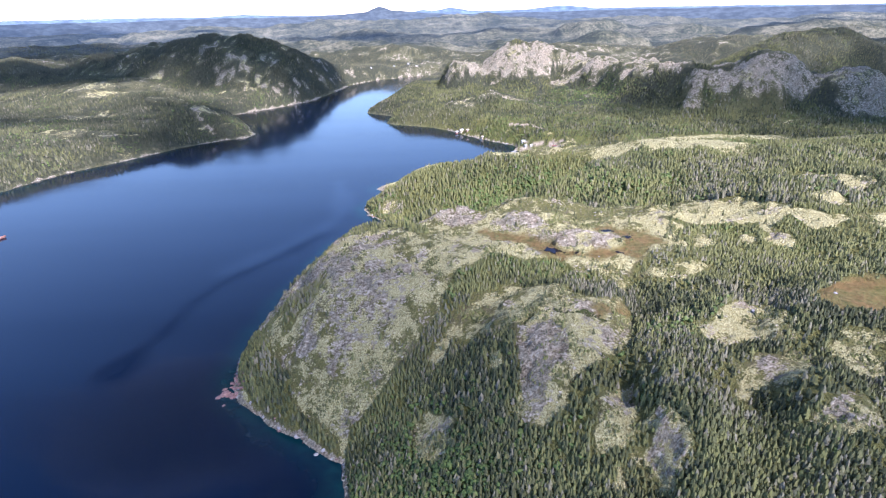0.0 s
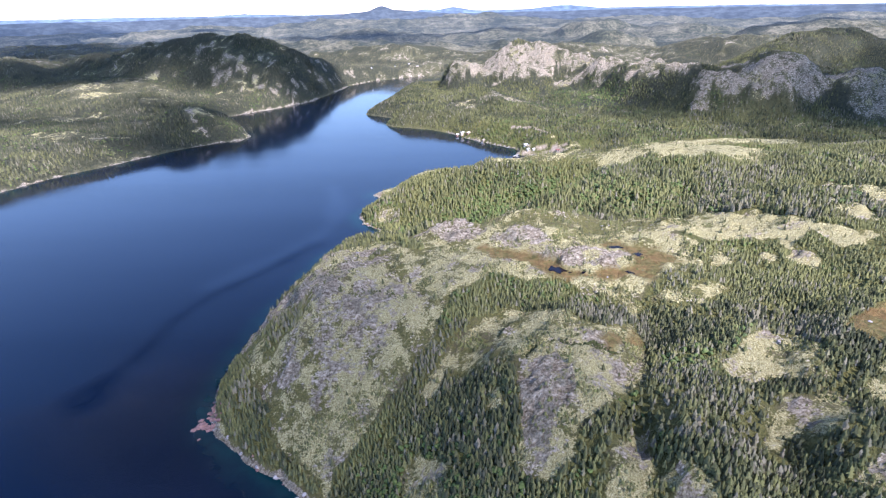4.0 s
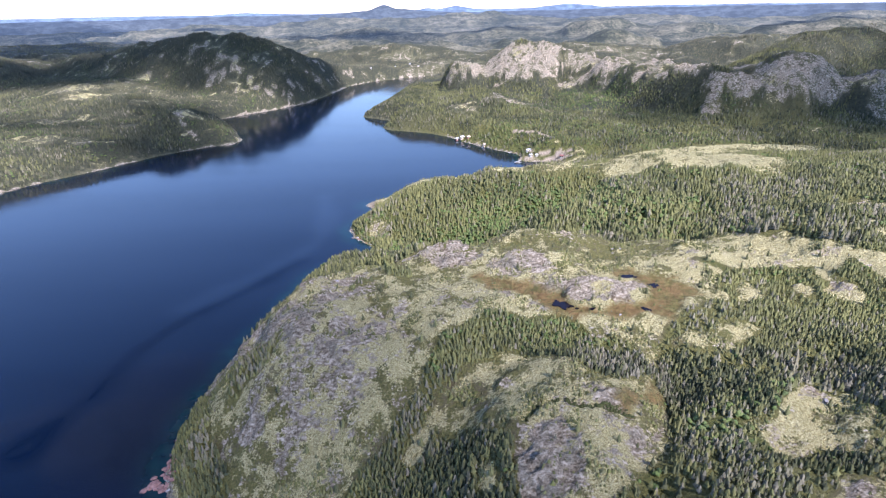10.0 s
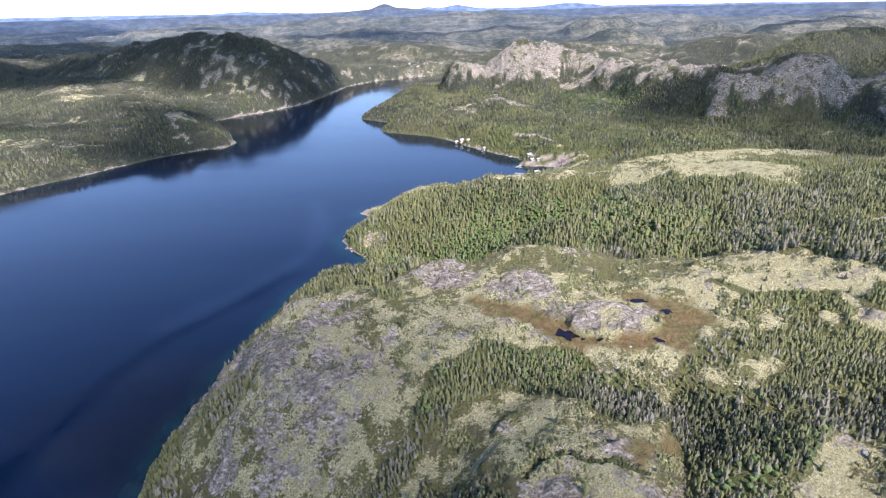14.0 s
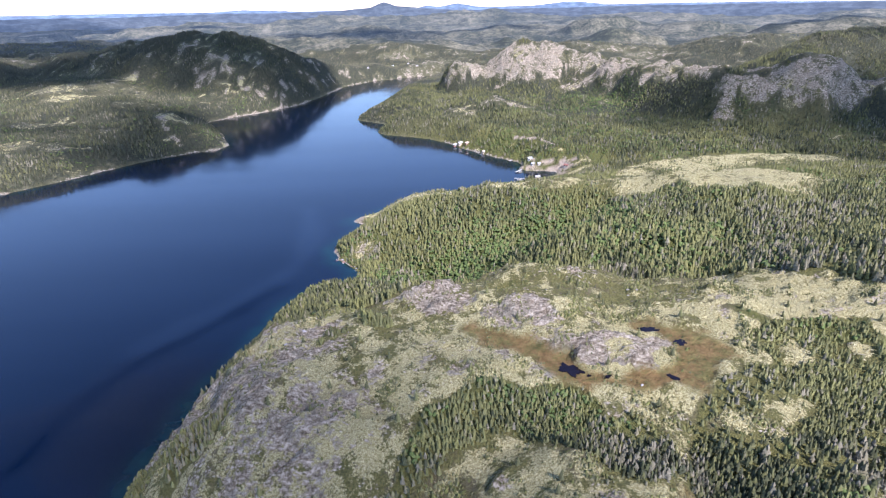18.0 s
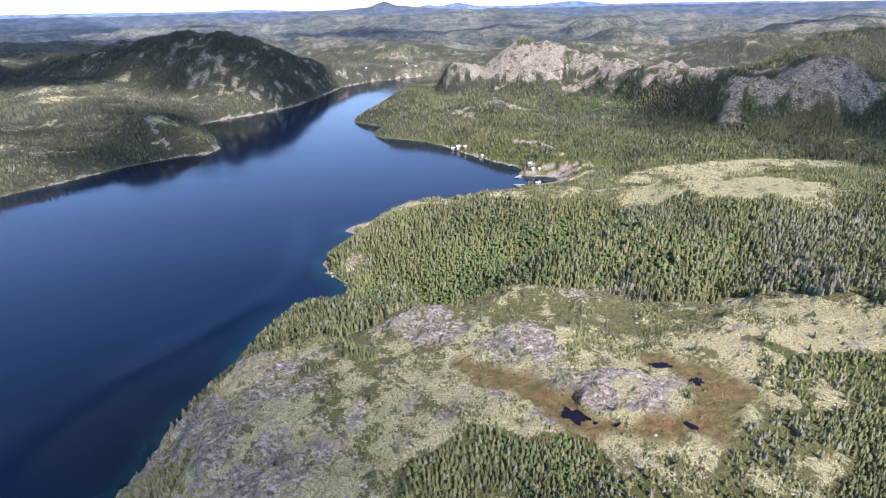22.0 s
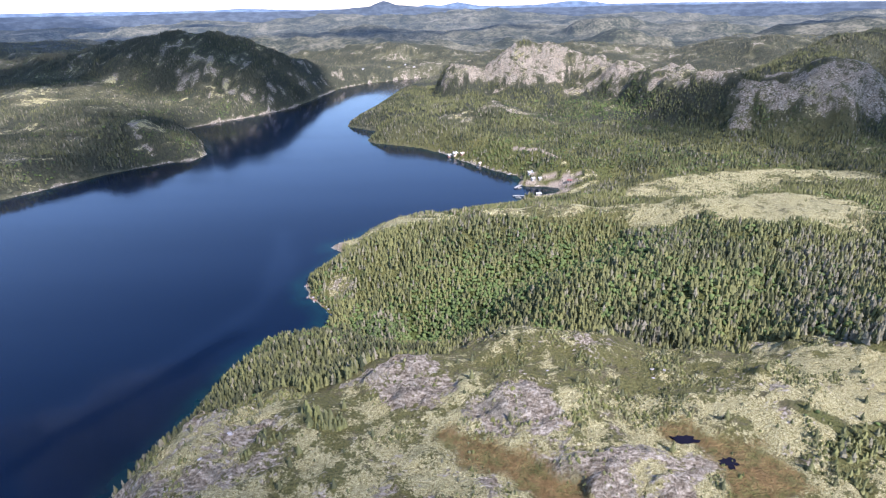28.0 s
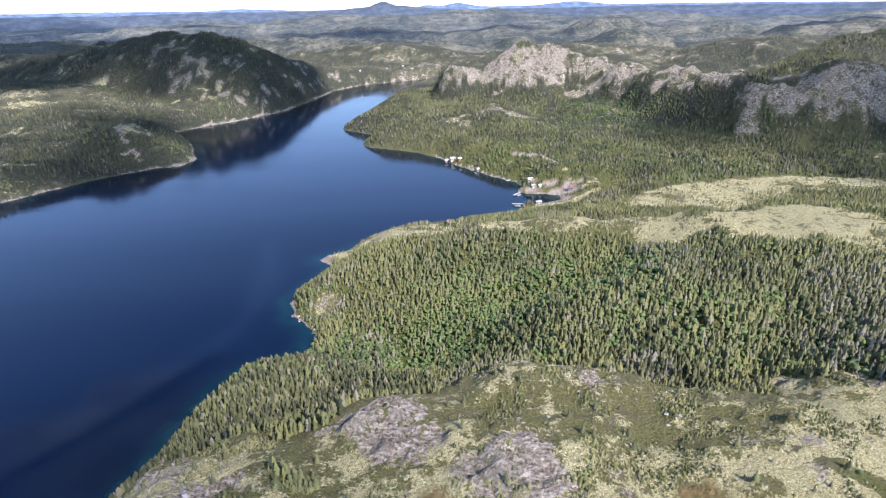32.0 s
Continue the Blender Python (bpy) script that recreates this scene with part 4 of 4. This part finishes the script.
# ---- clouds, whose shade lies on the hills ----
def cloud(x, y, z, rx, ry, seed, mat=CLOUD, tall=0.35, lift=25):
    """A cumulus above the ground place that it shades: x, y there, its own height z."""
    r = random.Random(seed)
    bm = bmesh.new()
    off = sun_dir * (z / sun_dir.z)
    for _ in range(14):
        a, q = r.uniform(0, 6.28), math.sqrt(r.uniform(0, 1))
        s = r.uniform(0.28, 0.5)
        m = Matrix.Translation((q * 0.8 * rx * math.cos(a), q * 0.8 * ry * math.sin(a), r.uniform(0, lift))) @ Matrix.Diagonal((s * rx, s * ry, tall * s * min(rx, ry), 1))
        bmesh.ops.create_icosphere(bm, subdivisions=3, radius=1, matrix=m)
    for v in bm.verts:
        v.co += Vector((1, 1, 0.4)) * 0.12 * min(rx, ry) * noise.fractal(v.co / (0.5 * min(rx, ry)), 1.0, 2.0, 4)
        v.co.z = max(v.co.z, -12)
    me = bpy.data.meshes.new("cloud")
    bm.to_mesh(me)
    bm.free()
    for p in me.polygons:
        p.use_smooth = True
    me.materials.append(mat)
    ob = new("cloud", me)
    ob.location = Vector((x, y, 0)) + off
    return tagged(ob, "white fair-weather cumulus drifting over the inlet", "cloud", "clouds", "structure")


for row in ((560, 870, 1500, 330, 200, 1, GREY_CLOUD), (820, 800, 1500, 300, 200, 2, GREY_CLOUD), (-530, 1370, 1500, 340, 190, 3, GREY_CLOUD), (-1000, 1700, 1500, 650, 300, 4, GREY_CLOUD), (1000, 1200, 1500, 380, 190, 6, GREY_CLOUD),
            (-290, 1340, 1500, 150, 170, 13, GREY_CLOUD), (-720, 860, 1500, 200, 110, 7, THIN_CLOUD), (-420, 930, 3000, 190, 130, 14, THIN_CLOUD), (-85, 235, 5000, 110, 115, 8, HAZY_CLOUD), (-360, 790, 2500, 130, 80, 9, THIN_CLOUD), (1300, 2150, 1500, 420, 130, 10, THIN_CLOUD), (20, 165, 5000, 200, 50, 11, HAZY_CLOUD),
            (-100, 2800, 1500, 500, 200, 12, THIN_CLOUD), (-860, 1270, 1500, 300, 130, 15, GREY_CLOUD), (-1500, 2350, 1500, 900, 220, 16, GREY_CLOUD), (-1050, 2750, 1500, 800, 330, 17, GREY_CLOUD), (-1900, 3400, 1500, 1000, 420, 18, GREY_CLOUD)):
    cloud(*row)

# ---- things ----
def part(name, bm, mat, parent, label=""):
    me = bpy.data.meshes.new(name)
    bm.to_mesh(me)
    bm.free()
    me.materials.append(mat)
    ob = new(name, me)
    ob.parent = parent
    return tagged(ob, label) if label else ob


def box(bm, x, y, z, w, d, h, turn=0.0, bevel=0.0):
    """A block centred on x, y that stands on z."""
    made = bmesh.ops.create_cube(bm, size=1, matrix=Matrix.Translation((x, y, z + h / 2)) @ Matrix.Rotation(turn, 4, "Z") @ Matrix.Diagonal((w, d, h, 1)))
    if bevel:
        edges = list({e for v in made["verts"] for e in v.link_edges})
        bmesh.ops.bevel(bm, geom=edges, offset=bevel, segments=1, affect="EDGES")


def boulder_mesh(name, seed, mat, flat=0.7):
    r = random.Random(seed)
    bm = bmesh.new()
    bmesh.ops.create_icosphere(bm, subdivisions=2, radius=0.5)
    shift = Vector((r.uniform(-9, 9), r.uniform(-9, 9), r.uniform(-9, 9)))
    for v in bm.verts:
        v.co *= 1 + 0.55 * noise.noise(v.co * 1.6 + shift) + 0.2 * noise.noise(v.co * 4 + shift)
        v.co.z = max(v.co.z * flat, -0.22)
        v.co.x *= 1.25
    me = bpy.data.meshes.new(name)
    bm.to_mesh(me)
    bm.free()
    me.materials.append(mat)
    return me


def rocks(name, places, meshes, label, group):
    r = random.Random(len(places))
    for x, y, size in places:
        z = max(ground_at(x, y), -0.35)
        ob = new(name, meshes[r.randrange(len(meshes))])
        ob.matrix_basis = Matrix.Translation((x, y, z + 0.12 * size)) @ Matrix.Rotation(r.uniform(0, 6.28), 4, "Z") @ Matrix.Diagonal((size, size * r.uniform(0.7, 1), size * r.uniform(0.7, 1.1), 1))
        tagged(ob, label, "rock", group)


GREY_ROCKS = [boulder_mesh("boulder", s, STONE) for s in range(5)]
RED_ROCKS = [boulder_mesh("shore_rock", 20 + s, REDROCK, 0.55) for s in range(5)]
r = random.Random(3)
rocks("boulder", [(97.3, 328.8, 1.5), (100.5, 326.5, 1.1), (96, 324, 0.9), (80, 257.5, 0.9), (60, 325, 1.0), (-44, 288, 1.2), (-40, 300, 1.5), (132, 208, 1.6), (170, 214, 1.4), (150, 234, 1.2)], GREY_ROCKS, "pale grey granite boulder lying on the lichen heath", "boulders on the upland")
shoal = [(-101 + r.gauss(0, 3.2) , 231 + r.gauss(0, 5), r.uniform(0.7, 2.4)) for _ in range(46)] + [(-104 - 0.9 * k, 229 - 0.7 * k, 3.2 - 0.3 * k) for k in range(5)]
rocks("shore_rock", shoal, RED_ROCKS, "rust red wave-washed rock on the shoal below the headland", "rocks of the shoal")
line = NEAR_SHORE[4:33]
edge = []
for (ax, ay), (bx, by) in zip(line[:-1], line[1:]):
    for _ in range(int(math.hypot(bx - ax, by - ay) / 3.2)):
        t = r.random()
        edge.append((ax + t * (bx - ax) + r.uniform(-1.2, 1.8), ay + t * (by - ay) + r.uniform(-1.5, 1.5), r.uniform(0.6, 1.9)))
rocks("shore_rock", edge, RED_ROCKS[:2] + GREY_ROCKS, "weathered pinkish rock at the waterline", "rocks along the waterline")


def pond(x, y, rx, ry, turn, seed):
    """A black bog pool with a ragged rim."""
    q = random.Random(seed)
    bm = bmesh.new()
    c, s = math.cos(radians(turn)), math.sin(radians(turn))
    rim = []
    for k in range(26):
        a = 2 * math.pi * k / 26
        f = 1 + 0.6 * noise.noise(Vector((math.cos(a) * 1.8, math.sin(a) * 1.8, seed * 3.1))) + q.uniform(-0.22, 0.22)
        u, v = rx * f * math.cos(a), ry * f * math.sin(a)
        rim.append((u * c - v * s, u * s + v * c))
    z = max(ground_at(x + 0.8 * u, y + 0.8 * v) for u, v in rim) + 0.06
    top = [bm.verts.new((u, v, 0)) for u, v in rim]
    low = [bm.verts.new((u * 0.9, v * 0.9, -0.7)) for u, v in rim]
    bm.faces.new(top)
    for k in range(26):
        bm.faces.new((top[k], low[k], low[(k + 1) % 26], top[(k + 1) % 26]))
    bm.normal_update()
    me = bpy.data.meshes.new("bog_pool")
    bm.to_mesh(me)
    bm.free()
    me.materials.append(POND)
    ob = new("bog_pool", me)
    ob.location = (x, y, z)
    tagged(ob, "small black peaty pool in the rusty bog", "pond", "pools in the bog")


for row in ((58.6, 266.6, 4.2, 2.6, -38, 1), (93.5, 291.2, 3.6, 1.7, -12, 2), (102.1, 282.5, 2.2, 2.1, 20, 3), (91.8, 260.8, 2.4, 1.1, -50, 4), (70, 261.5, 1.2, 0.5, 20, 5), (64, 263, 0.9, 0.4, 30, 6)):
    pond(*row)


def house(x, y, w, d, wall_h, turn, wall_mat, roof_mat, label, group):
    """A gabled house: walls, roof with eaves, windows, door, chimney."""
    scale = 0.42 if y > 1400 else 0.52
    w, d, wall_h = scale * w, scale * d, (scale + 0.1) * wall_h
    z = max(ground_at(x, y), 0.6)
    root = new("house")
    root.empty_display_size = 1
    tagged(root, label, "house", group)
    bm = bmesh.new()
    box(bm, 0, 0, -1.2, w, d, wall_h + 1.2)
    rise = 0.34 * d
    for s in (-1, 1):
        a, b, c = (bm.verts.new(p) for p in ((s * w / 2, -d / 2, wall_h), (s * w / 2, d / 2, wall_h), (s * w / 2, 0, wall_h + rise)))
        bm.faces.new((a, b, c))
    part("wall", bm, wall_mat, root)
    for s in (-1, 1):
        bm = bmesh.new()
        slope = math.atan2(rise, d / 2)
        box(bm, 0, 0, 0, w + 0.9, math.hypot(rise, d / 2) + 0.5, 0.16)
        bmesh.ops.transform(bm, matrix=Matrix.Translation((0, s * d / 4 * 1.06, wall_h + rise / 2 - 0.02)) @ Matrix.Rotation(-s * slope, 4, "X"), verts=bm.verts)
        part("roof", bm, roof_mat, root)
    for s in (-1, 1):
        for k in (-0.28, 0.28):
            bm = bmesh.new()
            box(bm, k * w, s * (d / 2 + 0.02), wall_h * 0.42, 1.1, 0.08, 1.1)
            pane = part("window", bm, DARKGLASS, root)
            bm = bmesh.new()
            box(bm, k * w, s * (d / 2 + 0.06), wall_h * 0.42 - 0.12, 1.35, 0.12, 0.1)
            part("sill", bm, WHITE, pane)
    bm = bmesh.new()
    box(bm, 0, -d / 2 - 0.03, 0, 0.95, 0.09, 2.05)
    part("door", bm, TANWOOD, root)
    bm = bmesh.new()
    box(bm, 0.3 * w, 0.1 * d, wall_h + 0.5 * rise, 0.6, 0.6, 0.8 * rise + 0.6, 0, 0.04)
    part("chimney", bm, STONE, root)
    root.matrix_basis = pose(x, y, z, 0, 0, turn)


LODGE, PORT, HEAD = "houses by the point", "houses round the harbour", "houses at the head of the inlet"
for row in ((33, 838, 8, 6, 3.2, 20, REDWOOD, ROOFING, "reddish wooden house with pale roof above the shore", LODGE), (40, 835, 10, 7, 4.6, 25, TANWOOD, ROOFING, "two-storey tan house with pale grey roof", LODGE),
            (48, 829, 8, 6, 3.0, 30, REDWOOD, TANWOOD, "low reddish cabin with tan roof among spruces", LODGE), (67, 796, 7, 6, 3.2, 40, TANWOOD, TANWOOD, "small yellowish cabin near the water", LODGE),
            (115, 732, 9, 6.5, 3.4, 15, WHITE, ROOFING, "white house with grey roof above the harbour track", PORT), (116, 720, 7, 5, 2.8, 30, WHITE, WHITE, "small white shed by the harbour", PORT),
            (123, 720, 5, 4, 2.4, 10, WHITE, ROOFING, "little white shed beside the harbour track", PORT), (150, 705, 8, 6, 3.0, -30, WHITE, REDWOOD, "white house with reddish roof at the cove", PORT),
            (115, 677, 9, 5, 3.0, 8, WHITE, WHITE, "white boathouse on the harbour shore", PORT),
            (-109, 1668, 11, 8, 4.5, 10, WHITE, ROOFING, "large white house at the far shore", HEAD), (-69, 1690, 10, 7, 4, -5, WHITE, ROOFING, "white house on the far shore", HEAD), (-45, 1660, 14, 6, 3, 0, TANWOOD, ROOFING, "long pale shed on the far shore", HEAD), (-163, 1580, 8, 6, 3.5, 30, WHITE, ROOFING, "white cabin on the far shore", HEAD)):
    house(*row)


def wharf(x, y, length, width, turn):
    """A plank wharf on piles."""
    root = tagged(new("wharf"), "weathered grey plank wharf on wooden piles", "wharf", "wharves in the harbour")
    count = int(length / 0.9)
    for k in range(count):
        bm = bmesh.new()
        box(bm, (k + 0.5) * 0.9, 0, 1.0, 0.82, width, 0.12)
        part("plank", bm, PLANK, root)
    for k in range(int(length / 4) + 1):
        for s in (-1, 1):
            bm = bmesh.new()
            bmesh.ops.create_cone(bm, segments=7, radius1=0.2, radius2=0.17, depth=3.6, cap_ends=True, matrix=Matrix.Translation((min(0.3 + k * 4, length - 0.3), s * (width / 2 - 0.2), -0.6)))
            part("pile", bm, BARK, root)
    for s in (-1, 1):
        bm = bmesh.new()
        box(bm, length / 2, s * (width / 2 - 0.2), 0.8, length, 0.2, 0.2)
        part("beam", bm, BARK, root)
    root.matrix_basis = pose(x, y, 0, 0, 0, turn)


wharf(104, 717, 13, 2.6, 232)
wharf(102, 762, 11, 2.6, 222)
wharf(104, 681, 13, 2.2, 174)


def boat(x, y, length, turn, hull_mat, label):
    """A small open motor boat."""
    root = tagged(new("boat"), label, "boat", "small boats")
    bm = bmesh.new()
    rows = []
    for f, w, low in ((-0.5, 0.36, 0.0), (-0.25, 0.42, 0.0), (0.1, 0.4, 0.02), (0.36, 0.25, 0.08), (0.5, 0.02, 0.22)):
        rows.append([bm.verts.new((f * length, s * w * 0.42 * length * q, zz * length)) for s, q, zz in ((-1, 1, 0.17 + 0.3 * low), (-1, 0.7, low * 0.5), (0, 0, low * 0.4 - 0.02), (1, 0.7, low * 0.5), (1, 1, 0.17 + 0.3 * low))])
    for a, b in zip(rows[:-1], rows[1:]):
        for k in range(4):
            bm.faces.new((a[k], b[k], b[k + 1], a[k + 1]))
    bm.faces.new(rows[0])
    part("hull", bm, hull_mat, root)
    bm = bmesh.new()
    box(bm, -0.08 * length, 0, 0.04 * length, 0.75 * length, 0.28 * length, 0.02)
    part("deck", bm, PLANK, root)
    bm = bmesh.new()
    box(bm, -0.12 * length, 0, 0.06 * length, 0.24 * length, 0.24 * length, 0.2 * length, 0, 0.05)
    part("cabin", bm, WHITE, root)
    bm = bmesh.new()
    box(bm, -0.52 * length, 0, 0.02 * length, 0.07 * length, 0.09 * length, 0.2 * length, 0, 0.03)
    part("motor", bm, DARKGLASS, root)
    root.matrix_basis = pose(x, y, 0.05, 0, 0, turn)


boat(-365.5, 449, 8.5, 60, REDWOOD, "red and white motor boat far out on the inlet")
boat(96, 677, 6.0, 170, WHITE, "white motor boat moored at the wharf")
boat(101, 708, 5.5, 225, WHITE, "white motor boat beside the plank wharf")
boat(64, 788, 4.5, 120, WHITE, "small white boat anchored off the cabin")


# single spruces on the open heath, each with its trunk and boughs
def spruce_thing(seed):
    q = random.Random(seed)
    root = tagged(new("spruce"), "small ragged dark green spruce on the open heath", "tree", "single spruces on the heath")
    bm = bmesh.new()
    bmesh.ops.create_cone(bm, segments=6, radius1=0.045, radius2=0.008, depth=1.0, cap_ends=True, matrix=Matrix.Translation((0, 0, 0.46)))
    part("trunk", bm, BARK, root)
    bm = bmesh.new()
    for t in range(9):
        f = t / 9
        rad = 0.25 * (1 - f) ** 0.8 + 0.02
        for k in range(8):
            a = 6.283 * k / 8 + 0.4 * t + q.uniform(-0.25, 0.25)
            reach, z = rad * q.uniform(0.6, 1.15), 0.1 + 0.86 * f
            d, e = Vector((math.cos(a), math.sin(a), 0)), Vector((-math.sin(a), math.cos(a), 0))
            p = [bm.verts.new(v) for v in (Vector((0, 0, z + 0.12)), d * reach * 0.6 + e * 0.3 * reach + Vector((0, 0, z + 0.03)), d * reach + Vector((0, 0, z - 0.03)), d * reach * 0.6 - e * 0.3 * reach + Vector((0, 0, z + 0.03)))]
            bm.faces.new((p[0], p[1], p[2]))
            bm.faces.new((p[0], p[2], p[3]))
    crown = part("crown", bm, NEEDLES, root)
    colour_layer(crown.data, "tint", q.uniform(0.2, 0.8), q.choice((0.05, 0.1, 0.5)), 0.5)
    return root


MODELS = [spruce_thing(s) for s in range(6)]
x, y = scattered(rng, -95, 200, 130, 372, 7.0, lambda x, y: sampled(OPEN, x, y) * (1 - sampled(MIRE, x, y)) * (sampled(ROCK, x, y) < 0.75) * (sampled(GD, x, y) > 6) * 0.36)
for k, (px, py) in enumerate(zip(x, y)):
    tall = random.Random(k).uniform(1.6, 4.2)
    m = pose(px, py, ground_at(px, py) - 0.1, 0, 0, 57 * k)
    if k < len(MODELS):
        MODELS[k].scale = (tall, tall, tall)
        MODELS[k].matrix_basis = m @ Matrix.Diagonal((tall, tall, tall, 1))
    else:
        copy_thing(MODELS[k % len(MODELS)], m)
